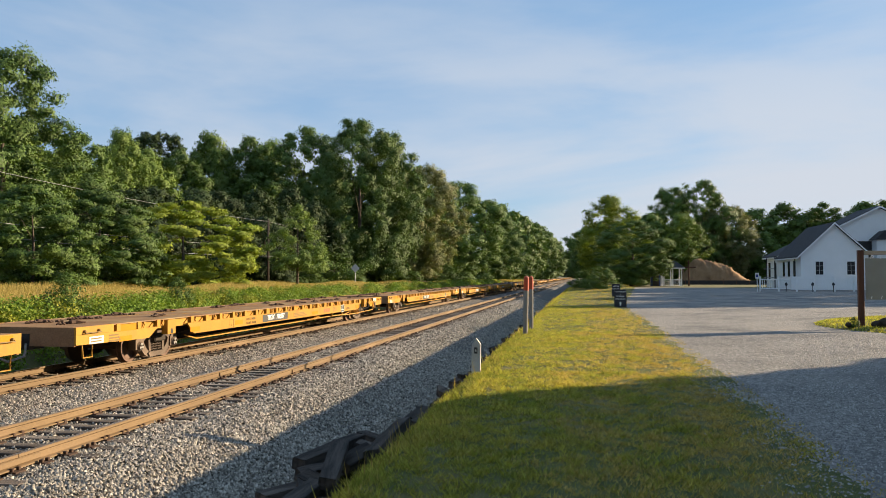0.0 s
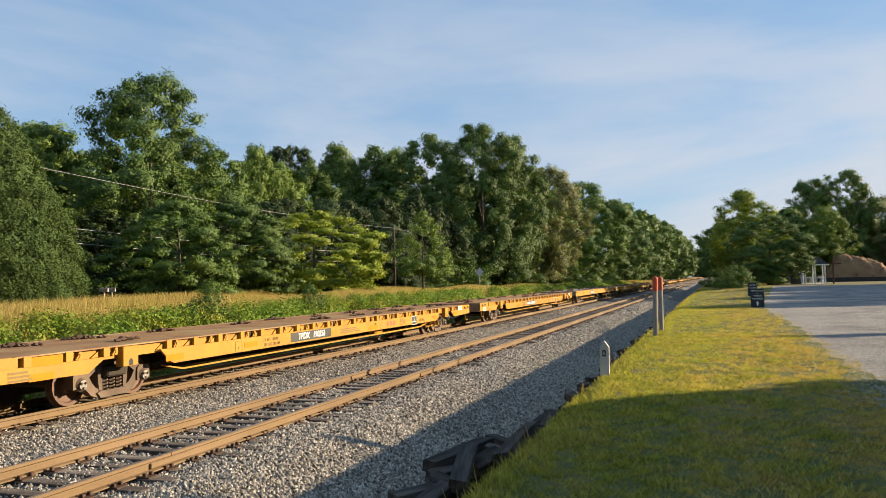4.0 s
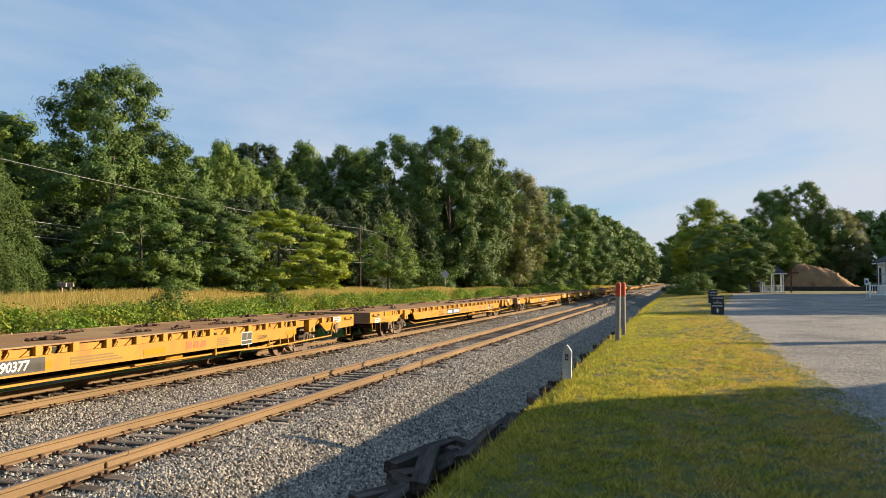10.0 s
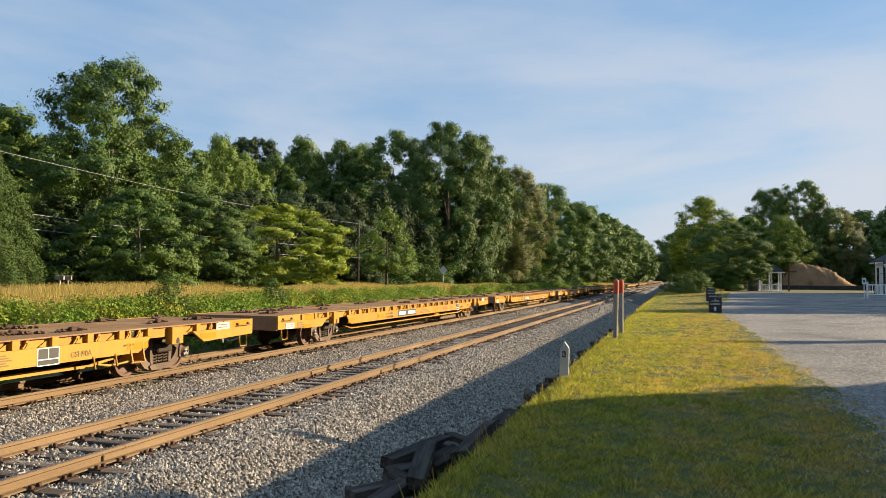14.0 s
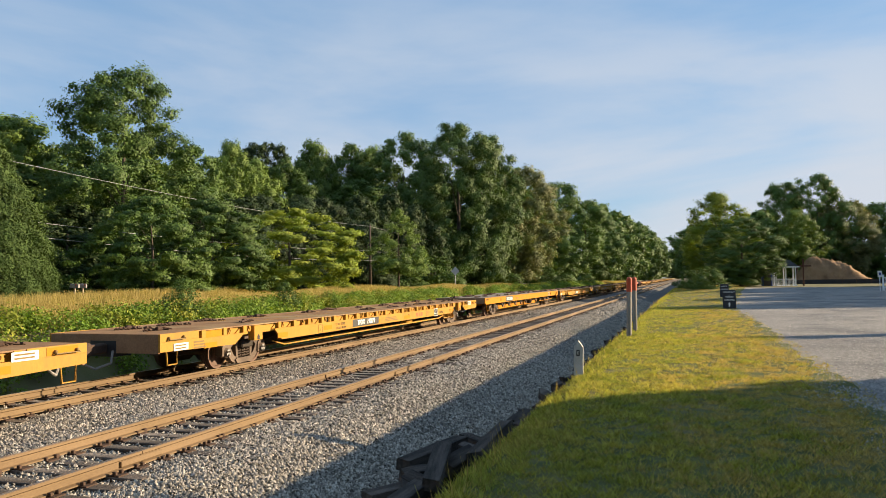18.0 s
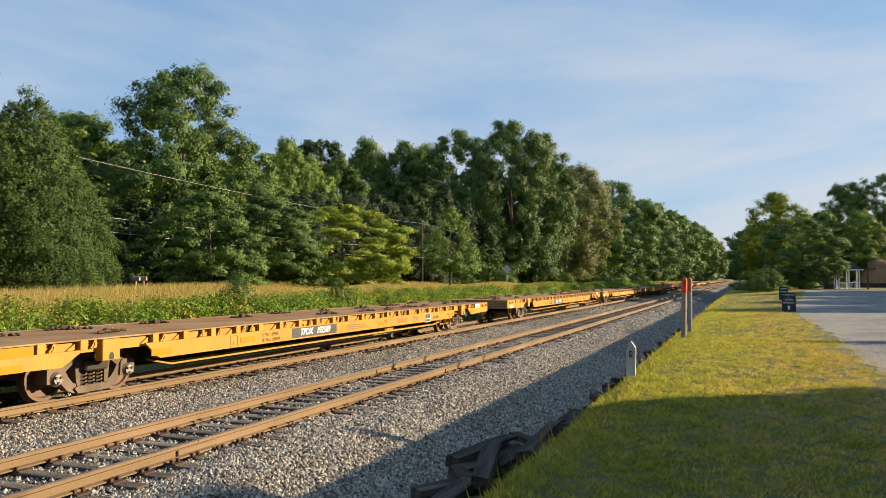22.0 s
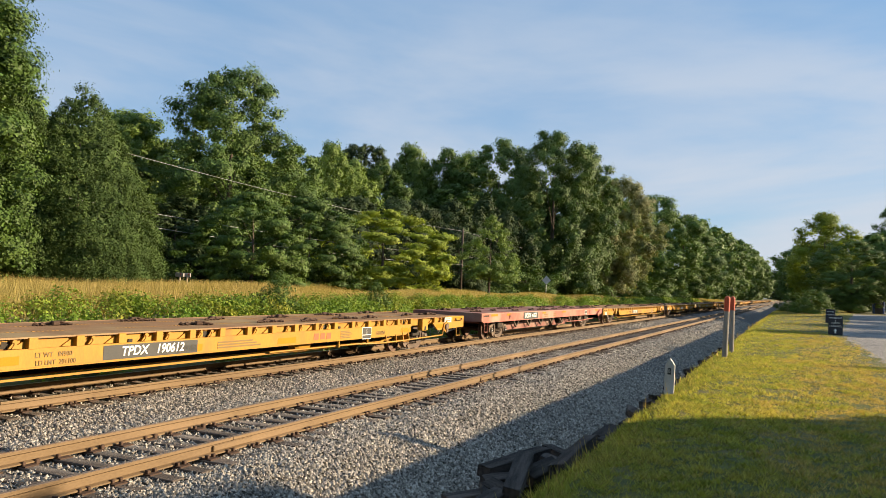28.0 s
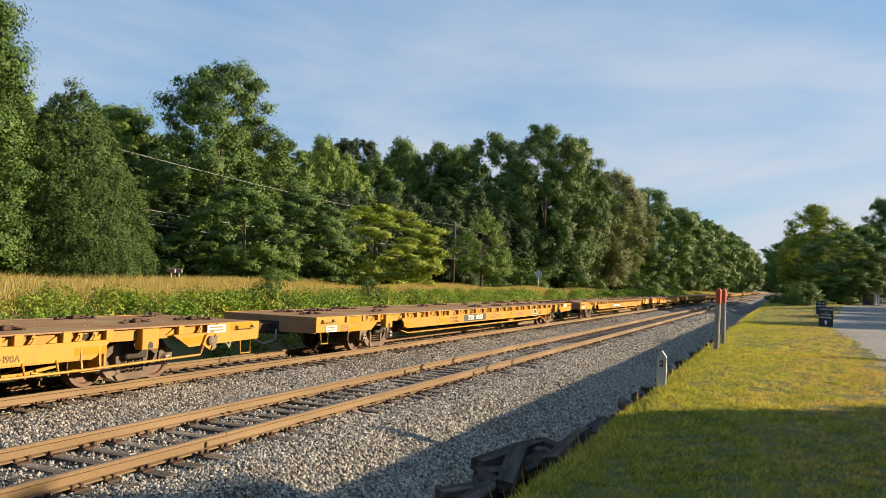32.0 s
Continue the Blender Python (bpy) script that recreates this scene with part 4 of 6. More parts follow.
    for a, b, c, d in ((-0.28, -0.01, -0.03, 0.12), (0.01, 0.28, -0.03, 0.12), (-0.28, 0.28, -0.12, -0.05)):
        part("dark_box", Geo().box(0.003, 0.005, a, b, c, d), GREYMARK, q)
    r = random.Random(9)
    for k in range(int(body / 2.4)):
        for x in (-0.7, 0.7):
            part("tie_down_chain", CHAINS[r.randrange(4)], CHAIN, car, at=pose(x + r.uniform(-0.3, 0.3), -e + 1.4 + k * 2.3 + r.uniform(-0.6, 0.6), top - 0.01, 0, 0, r.uniform(-30, 30)))
    return car


NUMBERS = {0: "190357", 1: "190278", 2: "190256", 5: "190377", 7: "192368", 9: "190601", 10: "190079", 12: "192589", 13: "192592", 15: "190612", 17: "192697", 18: "192353"}
# start of each car behind the first, in car lengths
STARTS = [-1.0, 0.0, 0.995, 1.99, 2.995, 4.0, 5.005, 6.0, 7.002, 7.992, 9.004, 10.02, 11.03, 12.005, 13.06, 14.05, 15.10, 16.105, 16.875, 17.90, 18.92] + [19.93 + 1.005 * k for k in range(16)]
CARS = []


def assemble():
    near, marks = {}, []
    for n, start in enumerate(STARTS):
        k = n - 1
        if k == 4:
            car, body = plain_car("TOEX  965629", BODY, 4.0, 3.5, YELLOW, WOODDECK, False, "yellow flat car with smooth sides and a grey wooden deck", -4.1), BODY
        elif k == 11:
            car, body = plain_car("DODX  42096", 27.2, 3.7, 3.7, PATCHY, WOODDECK, True, "bright yellow flat car with triangular cross bearers", -7.0), 27.2
        elif k == 16:
            car, body = plain_car("DODX  41021", 22.0, 3.1, 3.2, RED, REDDECK, True, "faded red flat car with a maroon deck", -4.45), 22.0
        else:
            kind = "far" if k > 20 else int(k in (0, 3, 5, 6, 13, 15, 17))
            body = BODY
            if kind not in near:
                near[kind] = car = pocket_car(0 if kind == "far" else kind, kind != "far")
            else:
                car = copy_thing(near[kind], Matrix())
            marks.append((k, car))
        CARS.append((car, FIRST + start * PITCH + body / 2))
    for k, car in marks:
        q = part("mark_panel", Geo().box(0, 0.003, -1.22, 1.22, -0.13, 0.13), GREYMARK, car, "dark panel with the car's number", at=(HALF + 0.002, -BODY / 2 + 11.75, 0.785))
        turn = Matrix.Translation((0.006, 0, 0)) @ pose(0, 0, 0, 90, 0, 90)
        if k in NUMBERS:
            lettering("lettering", "TPDX   " + NUMBERS[k], 0.245, LETTER, q, turn, "white lettering", 1.04, 0.022, 0.2)
        elif k <= 20:
            for a, b in ((-1.05, -0.25), (0.12, 1.1)):
                part("mark_bar", Geo().box(0.003, 0.006, a, b, -0.07, 0.07), LETTER, q)


assemble()
# ---- plants ----


def leaf_cards(centres, normals, size, rng, aspect=0.62, fold=0.25):
    """Folded leaves, three-cornered, each turned its own way."""
    n = len(centres)
    nor = normals / np.linalg.norm(normals, axis=1, keepdims=True)
    t = np.cross(nor, rng.normal(size=(n, 3)))
    t /= np.linalg.norm(t, axis=1, keepdims=True)
    b = np.cross(nor, t)
    s = size[:, None]
    v = np.stack([centres + b * s * aspect + nor * s * fold, centres + t * s, centres - b * s * aspect + nor * s * fold], 1)
    return v.reshape(-1, 3), np.arange(3 * n).reshape(n, 3)


SHAPES = {
    # height share -> radius share
    "broad": ([0, 0.12, 0.25, 0.45, 0.65, 0.82, 0.94, 1.0], [0.45, 0.75, 0.94, 1.0, 0.92, 0.74, 0.48, 0.18]),
    "oval": ([0, 0.1, 0.25, 0.5, 0.75, 0.9, 1.0], [0.45, 0.75, 0.95, 1.0, 0.8, 0.45, 0.08]),
    "conifer": ([0, 0.06, 0.2, 0.45, 0.7, 0.88, 1.0], [0.78, 0.98, 1.0, 0.84, 0.55, 0.28, 0.05]),
    "dome": ([0, 0.15, 0.4, 0.65, 0.85, 1.0], [0.8, 1.0, 0.98, 0.82, 0.55, 0.15]),
    "tower": ([0, 0.14, 0.32, 0.48, 0.60, 0.78, 0.92, 1.0], [0.70, 0.96, 1.0, 0.90, 0.72, 0.66, 0.46, 0.12]),
    "wall": ([0, 0.1, 0.3, 0.6, 0.85, 1.0], [0.85, 0.97, 1.0, 0.92, 0.68, 0.25]),
    "hedge": ([0, 0.05, 0.9, 1.0], [0.9, 1.0, 1.0, 0.85]),
    "pine": ([0, 0.3, 0.5, 0.62, 0.8, 0.95, 1.0], [0.12, 0.2, 0.5, 0.95, 1.0, 0.7, 0.2]),
}


def crown_mesh(name, shape, h, w, bottom, clumps, leaves, leaf, material, seed, flat=0.75, droop=0.0, rough=0.2):
    """Boughs over the crown's outer form and some inside it; twigs on each bough, leaves on each twig."""
    rng = np.random.default_rng(seed)
    zs, rs = SHAPES[shape]
    shell = int(clumps * 0.76)
    grid = np.linspace(0, 1, 200)
    share = np.cumsum(np.interp(grid, zs, rs) + 0.12)
    u = np.interp((np.arange(clumps) % shell + rng.uniform(0, 1, clumps)) / shell, share / share[-1], grid)
    ang = np.arange(clumps) * 2.39996 + rng.uniform(-0.35, 0.35, clumps)
    lobes = 1 + rough * 0.6 * np.sin(ang * 3 + rng.uniform(0, 6) + 5 * u) + rough * 0.45 * np.sin(ang * 5 + rng.uniform(0, 6) - 9 * u)
    outer = np.interp(u, zs, rs) * w / 2 * lobes
    area = 2 * np.pi * np.interp(grid, zs, rs).mean() * w / 2 * (h - bottom)
    cr = math.sqrt(0.78 * area / (shell * np.pi)) * rng.uniform(0.65, 1.35, clumps)
    rad = np.where(np.arange(clumps) < shell, np.maximum(outer - cr * 0.8, 0) * rng.uniform(0.84, 1.08, clumps), outer * rng.uniform(0.05, 0.6, clumps))
    c = np.stack([rad * np.cos(ang), rad * np.sin(ang), bottom + u * (h - bottom)], 1)
    c[:, 2] = np.minimum(c[:, 2], h - cr * flat * 0.75)
    many = clumps * 14
    bough = rng.choice(clumps, many, p=cr**2 / (cr**2).sum())
    away = c * np.array([1, 1, 0]) / np.maximum(rad, 0.3)[:, None]
    e = rng.normal(size=(many, 3)) + np.array([0, 0, 0.5]) + away[bough] * 0.45
    e /= np.linalg.norm(e, axis=1, keepdims=True)
    tw = c[bough] + e * (cr[bough] * rng.uniform(0.55, 1.12, many))[:, None] * np.array([1, 1, flat])
    tr = cr[bough] * rng.uniform(0.18, 0.38, many)
    pick = rng.choice(many, leaves, p=tr**2 / (tr**2).sum())
    d = rng.normal(size=(leaves, 3)) * 0.62
    p = tw[pick] + d * tr[pick][:, None] * np.array([1, 1, 0.7 * flat + 0.2])
    nor = d * 0.35 + e[pick] * 0.9 + away[bough[pick]] * 0.4 + rng.normal(size=(leaves, 3)) * 0.34 + np.array([0, 0, 0.35])
    size = leaf * rng.uniform(0.6, 1.25, leaves)
    # older, larger sprays inside each bough
    inner = leaves // 3
    pick = rng.choice(clumps, inner, p=cr**2 / (cr**2).sum())
    d = rng.normal(size=(inner, 3)) * 0.34
    p = np.concatenate([p, c[pick] + d * cr[pick][:, None] * np.array([1, 1, flat])])
    nor = np.concatenate([nor, d + rng.normal(size=(inner, 3)) * 0.25])
    size = np.concatenate([size, np.maximum(leaf * 1.3, cr[pick] * 0.16) * rng.uniform(0.8, 1.25, inner)])
    p[:, 2] -= droop * np.hypot(p[:, 0], p[:, 1]) ** 1.3 * 0.12
    p[:, 2] = np.maximum(p[:, 2], 0.12)
    v, f = leaf_cards(p, nor, size, rng)
    return raw(name, v, f, material), c, cr


def cedar_mesh(name, h, w, material, seed):
    """A dense cone of sprays that reach out and hang, in uneven tiers, over a dark inner mass."""
    rng = np.random.default_rng(seed)
    zs, rs = SHAPES["conifer"]
    tassels, sprays, each = 1500, 7400, 18
    tu = 1 - np.sqrt(rng.uniform(0, 1, tassels)) * 0.998
    ta = rng.uniform(0, 2 * np.pi, tassels)
    depth = rng.uniform(0.90, 1.03, tassels)
    of = rng.integers(0, tassels, sprays)
    u = np.clip(tu[of] + rng.normal(0, 0.012, sprays), 0, 0.998)
    ang = ta[of] + rng.normal(0, 0.045, sprays) / np.maximum(1.1 - u, 0.15)
    wave = 1 + 0.06 * np.sin(ang * 5 + 9 * u) + 0.05 * np.sin(u * 44 + 3 * np.sin(ang * 4))
    R = np.interp(u, zs, rs) * w / 2 * wave * depth[of] * rng.uniform(0.97, 1.02, sprays)
    out = np.stack([np.cos(ang), np.sin(ang), 0 * ang], 1)
    side = np.stack([-np.sin(ang), np.cos(ang), 0 * ang], 1)
    k = np.linspace(0, 1, each)[None, :, None]
    reach = rng.uniform(0.45, 0.95, (sprays, 1, 1)) * np.interp(u, [0, 0.8, 1], [1, 0.75, 0.45])[:, None, None]
    lift = np.interp(u, [0, 0.6, 0.9, 1], [-1.25, -0.95, 0.1, 0.9])[:, None, None]
    base = out * (R - 0.35)[:, None] + np.stack([0 * u, 0 * u, 0.15 + u * (h - 0.3)], 1)
    p = base[:, None] + out[:, None] * reach * (k - 0.35 * k**2) + np.array([0, 0, 1.0]) * reach * (0.35 * k + lift * k**2) + side[:, None] * rng.normal(0, 0.11, (sprays, 1, 1)) * k
    p = (p + rng.normal(0, 0.05, p.shape)).reshape(-1, 3)
    nor = np.repeat(out * 0.6 + side * rng.normal(0, 0.45, (sprays, 1)) + np.array([0, 0, 0.5]), each, 0) + rng.normal(size=p.shape) * 0.4
    size = 0.085 * rng.uniform(0.6, 1.3, len(p)) * np.tile(np.linspace(1.15, 0.7, each), sprays)
    m = 16000
    q, a = 1 - np.sqrt(rng.uniform(0, 1, m)), rng.uniform(0, 2 * np.pi, m)
    r = np.interp(q, zs, rs) * w / 2 * rng.uniform(0.6, 0.9, m)
    core = np.stack([r * np.cos(a), r * np.sin(a), 0.2 + q * (h - 0.9)], 1)
    p = np.concatenate([p, core])
    nor = np.concatenate([nor, np.stack([np.cos(a), np.sin(a), 0.2 + 0 * a], 1) + rng.normal(size=(m, 3)) * 0.3])
    size = np.concatenate([size, rng.uniform(0.12, 0.22, m)])
    p[:, 2] = np.maximum(p[:, 2], 0.1)
    v, f = leaf_cards(p, nor, size, rng, 0.5)
    return raw(name, v, f, material), core[:40]


def trunk_geo(h, w, bottom, c, seed, thick):
    rng = np.random.default_rng(seed + 77)
    g = Geo()
    n = 7
    bend = rng.uniform(-0.02, 0.02, 2) * h
    pts = [(bend[0] * math.sin(k / n * 3), bend[1] * math.sin(k / n * 2.4), -0.3 + (0.74 * h + 0.3) * k / n) for k in range(n + 1)]
    g.tube(pts, [thick * (1.25 if k == 0 else 1) * (1 - 0.88 * k / n) for k in range(n + 1)], 9)
    for i in rng.choice(len(c), min(11, len(c)), replace=False):
        e = Vector(c[i])
        s = max(bottom * 0.6, min(e.z * 0.6, h * 0.66))
        a = Vector((bend[0] * 0.5, bend[1] * 0.5, s))
        m = (a + e) / 2 + Vector((0, 0, 0.06 * (e - a).length))
        r = thick * 0.22 * (1 - 0.8 * s / h)
        g.tube([a, m, e], [r, r * 0.5, r * 0.12], 6)
    return g


KINDS = {
    # shape, height, width, crown bottom, clumps, leaves, leaf size, material, flat, droop, rough, trunk
    "oak": ("tower", 18.0, 14.0, 0.8, 190, 84000, 0.145, "broad", 0.75, 0, 0.3, 0.42),
    "oak_two": ("broad", 20.0, 13.0, 0.9, 150, 52000, 0.20, "broad", 0.75, 0, 0.32, 0.42),
    "linden": ("wall", 17.0, 9.0, 0.4, 230, 150000, 0.084, "shade", 0.9, 0.1, 0.16, 0.3),
    "maple": ("oval", 18.0, 10.0, 4.0, 110, 30000, 0.21, "mid", 0.8, 0, 0.28, 0.3),
    "poplar": ("oval", 18.0, 8.5, 4.0, 105, 27000, 0.195, "fresh", 0.9, 0, 0.32, 0.28),
    "blossom": ("broad", 20.0, 14.0, 1.2, 150, 50000, 0.20, "rusty", 0.75, 0, 0.25, 0.4),
    "dogwood": ("dome", 7.0, 10.0, 0.5, 125, 52000, 0.105, "bright", 0.36, 0.2, 0.22, 0.17),
    "redbud": ("dome", 7.0, 9.0, 0.5, 100, 42000, 0.112, "mid", 0.4, 0.2, 0.28, 0.17),
    "cedar": ("conifer", 12.0, 8.6, 0.1, 380, 110000, 0.115, "conifer", 1.25, 0.3, 0.04, 0.26),
    "juniper": ("conifer", 9.0, 7.4, 1.9, 80, 15000, 0.115, "fresh", 0.6, 0.2, 0.35, 0.16),
    "pine": ("pine", 20.0, 8.0, 5.0, 170, 32000, 0.16, "pine", 0.9, 0, 0.12, 0.28),
    "tulip": ("oval", 18.0, 10.0, 1.5, 120, 34000, 0.19, "bright", 0.85, 0, 0.28, 0.28),
    "shade_filler": ("dome", 9.0, 8.0, 0.2, 110, 26000, 0.15, "pine", 0.85, 0, 0.25, 0.2),
    "far": ("oval", 20.0, 14.0, 0.4, 110, 15000, 0.42, "broad", 0.8, 0, 0.3, 0.4),
    "far_mid": ("oval", 20.0, 13.0, 0.4, 110, 15000, 0.40, "mid", 0.8, 0, 0.3, 0.4),
    "hedge": ("hedge", 5.0, 5.0, 0.0, 130, 9000, 0.40, "mid", 0.8, 0, 0.02, 0.1),
    "sapling": ("conifer", 2.0, 1.6, 0.1, 60, 4200, 0.045, "mid", 1.0, 0, 0.3, 0.03),
    "shrub": ("dome", 2.2, 3.4, 0.0, 50, 6500, 0.07, "mid", 0.8, 0, 0.3, 0.05),
}
NAMES = {"cedar": "cedar_tree", "juniper": "young_tree", "pine": "pine_tree", "dogwood": "small_tree", "shade_filler": "evergreen_tree", "redbud": "small_tree", "sapling": "sapling", "shrub": "shrub", "hedge": "hedge_bush"}
LABELS = {
    "oak": "tall dark green leafy tree at the edge of the wood", "oak_two": "tall broad dark green leafy tree in the wood", "linden": "mid-green leafy tree standing beside dense cedars", "hedge": "tall dense green unseen bush added to shade the lawn", "maple": "mid-green leafy tree in the wood", "poplar": "slender light green tree in the wood",
    "blossom": "leafy tree with brownish seed clusters in its crown", "dogwood": "low bright yellow-green tree in full sun", "redbud": "low spreading green tree at the meadow's edge",
    "cedar": "dense dark green conical cedar beside the meadow", "juniper": "small thin young tree with a bare lower trunk", "pine": "tall dark pine with a high tufted crown",
    "shade_filler": "low dark tree added so its colour stands for the wood's deep shade", "tulip": "bright yellow-green leafy tree across the lot", "far": "dark green tree, distant beside the line; unseen copies block light", "far_mid": "distant mid-green tree in the wood", "sapling": "small dark green sapling among the weeds", "shrub": "low green shrub in rough grass",
}
MADE = {}


def tree(kind, x, y, h, w, turn=0, z=None):
    """A tree at a place, of a height and a width; the meshes of a kind are shared."""
    shape, H, W, bottom, clumps, leaves, leaf, m, flat, droop, rough, thick = KINDS[kind]
    if z is None:
        z = float(profile(x) + lot_rise(np.array(x), np.array(y)))
    if kind not in MADE:
        seed = 100 + 13 * list(KINDS).index(kind)
        if kind == "cedar":
            crown, c = cedar_mesh("crown", H, W, LEAF[m], seed)
        else:
            crown, c, _ = crown_mesh("crown", shape, H, W, bottom, clumps, leaves, leaf, LEAF[m], seed, flat, droop, rough)
        MADE[kind] = root(NAMES.get(kind, "tree"), LABELS[kind], "tree" if kind not in ("sapling", "shrub", "hedge") else kind, group="trees and shrubs")
        part("trunk", trunk_geo(H, W, bottom, c, seed, thick), BARK, MADE[kind], smooth=True)
        part("crown", crown, LEAF[m], MADE[kind])
        ob = MADE[kind]
        ob.matrix_basis = pose(x, y, z, 0, 0, turn)
    else:
        ob = copy_thing(MADE[kind], pose(x, y, z, 0, 0, turn))
    ob.scale = (w / W, w / W, h / H)
    return ob


# wood beyond the meadow, front row
tree("linden", -34.0, 20.4, 17.5, 10.8, 20)
tree("cedar", -35.5, 25.2, 13.0, 8.4, 60)
tree("cedar", -33.0, 28.6, 10.6, 8.2, 200)
tree("oak", -42.6, 51.9, 17.9, 13.6, 30)
tree("redbud", -31.5, 40.8, 6.3, 8.5, 40)
tree("redbud", -31.5, 47.5, 6.8, 9.0, 150)
tree("dogwood", -30.5, 56.5, 7.0, 12.5, 20)
tree("juniper", -30.0, 80.5, 8.8, 7.2, 75)
tree("oak_two", -43.5, 119.5, 24.6, 15.5, 10)
tree("oak", -34.0, 118.0, 25.5, 17.0, 130)
tree("oak_two", -31.5, 127.0, 25.0, 12.0, 70)
tree("blossom", -28.5, 138.0, 21.0, 15.0, 40)
tree("oak_two", -31.0, 150.0, 22.5, 15.0, 200)
tree("oak_two", -27.0, 176.0, 22.5, 18.0, 300)
tree("oak", -25.5, 212.0, 22.0, 19.0, 80)
# second and third rows
for k, x, y, h, w, r in (("poplar", -50, 38, 13.0, 8, 0), ("poplar", -52, 51, 14.5, 9, 50), ("maple", -50, 60, 13.0, 10, 90), ("poplar", -55, 70, 15.5, 9, 10), ("maple", -55, 79, 16.8, 9, 140),
                         ("poplar", -55, 87, 18.6, 7, 70), ("poplar", -57, 95, 17.5, 10, 210), ("pine", -60, 103.5, 21.2, 9, 0), ("maple", -55, 101, 18.6, 9, 30), ("poplar", -55, 110, 22.4, 9, 100),
                         ("maple", -53, 120, 23.6, 12, 220), ("poplar", -52, 127, 24.0, 11, 0), ("maple", -58, 74, 15.0, 11, 10), ("maple", -46, 108, 16.0, 13, 110),
                         ("far", -54, 64, 13.0, 12, 0), ("far", -57, 80, 14.5, 13, 90), ("poplar", -64, 60, 17.0, 11, 10), ("far", -68, 84, 18.0, 15, 40), ("far", -70, 112, 22.0, 16, 80), ("far", -66, 134, 24.0, 15, 150),
                         ("poplar", -50, 48, 13.6, 6.5, 30), ("maple", -46, 26, 12.0, 11, 100), ("poplar", -60, 44, 13.2, 11, 200), ("maple", -52, 45, 11.5, 11, 60), ("far", -44, 134, 23.0, 14, 0), ("far", -42, 160, 22.0, 16, 60), ("far", -38, 195, 23.0, 18, 120),
                         ("far", -26, 250, 24.0, 20, 0), ("far_mid", -24, 290, 25.0, 20, 50), ("far", -24, 335, 26.5, 22, 100), ("far_mid", -21, 385, 27.0, 22, 150), ("far", -21, 440, 28.0, 24, 200), ("far_mid", -22, 510, 28.0, 24, 20),
                         ("far", -24, 600, 28.0, 30, 20), ("far", -25.5, 490, 32.0, 29, 20), ("far", 4, 470, 30.0, 29, 70), ("far", 5, 650, 33.0, 30, 50), ("far", -27, 700, 30.0, 28, 50), ("far", 0, 1150, 40.0, 60, 0), ("far", -45, 1150, 40.0, 60, 60), ("far", 45, 1150, 38.0, 60, 120), ("far_mid", -12, 1450, 44.0, 80, 40)):
    tree(k, x, y, h, w, r)
# dark-leaved trees whose colour stands in for deep shade under the tall trees
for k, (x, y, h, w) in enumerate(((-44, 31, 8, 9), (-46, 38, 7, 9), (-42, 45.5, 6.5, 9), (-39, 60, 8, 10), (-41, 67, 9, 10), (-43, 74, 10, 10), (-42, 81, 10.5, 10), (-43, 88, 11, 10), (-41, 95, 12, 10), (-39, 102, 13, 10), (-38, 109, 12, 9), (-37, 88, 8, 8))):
    tree("shade_filler", x, y, h, w, 67 * k)
# low growth under the wood's edge
for k, (x, y, s) in enumerate(((-38, 35, 1.7), (-40, 55, 2.0), (-36, 98, 1.9), (-34, 106, 2.0), (-32, 128, 1.9), (-28, 160, 2.0), (-26, 194, 2.0), (-42, 30, 2.2))):
    tree("shrub", x, y, 2.2 * s, 5.5 * s, 40 * k)
# trees across the lot
for k, x, y, h, w, r in (("tulip", 4.0, 112, 12.4, 9.5, 0), ("oak_two", 6.4, 101, 8.2, 9.5, 30), ("far", 3.5, 134, 10.5, 9, 0), ("far_mid", 4.5, 168, 12.0, 11, 60), ("far", 5, 215, 13.0, 13, 0), ("far", 5, 290, 15.0, 16, 90),
                         ("far", 5, 400, 18.0, 18, 10), ("far", 6, 560, 22.0, 24, 10), ("oak", 16.0, 142, 16.6, 12, 200), ("oak_two", 20.8, 141, 17.6, 11, 20), ("blossom", 25.0, 142, 13.4, 11, 90), ("poplar", 15.8, 127, 11.0, 7, 30),
                         ("far", 11, 128, 11, 10, 80), ("far", 31, 150, 13.2, 13, 10), ("far_mid", 37, 152, 14.3, 11, 60), ("maple", 44, 153, 14.6, 9, 90), ("far", 42, 156, 13.0, 14, 0), ("far", 51, 152, 14.4, 12, 120), ("maple", 55, 155, 15.0, 10, 200),
                         ("far_mid", 60, 150, 14.5, 14, 10), ("far", 22, 150, 12, 13, 30), ("far", 13, 160, 13, 13, 30)):
    tree(k, x, y, h, w, r)
tree("shrub", 2.2, 92, 2.6, 4.4, 20)
tree("shrub", 0.6, 105, 2.4, 4.0, 90)
tree("sapling", -18.1, 25.3, 1.9, 1.7, 0)
tree("sapling", -18.0, 33.0, 1.75, 1.6, 90)
# unseen side trees, added: the first six cut sky light, others shade the lot
for k, x, y, h, w, r in (("far", 26, -3, 14, 14, 0), ("far", 33, 5, 13, 13, 40), ("far", 15, -15, 15, 15, 80), ("far", 2, -20, 16, 15, 120), ("far", -26, -14, 16, 15, 160), ("far", -28, -32, 16, 15, 200), ("far", 57, 77, 18, 17, 20), ("far", 60, 90, 18, 17, 90), ("far", 66, 102, 19, 17, 0), ("far", 57, 110, 17, 16, 140), ("far", 72, 88, 20, 16, 60)):
    tree(k, x, y, h, w, r)

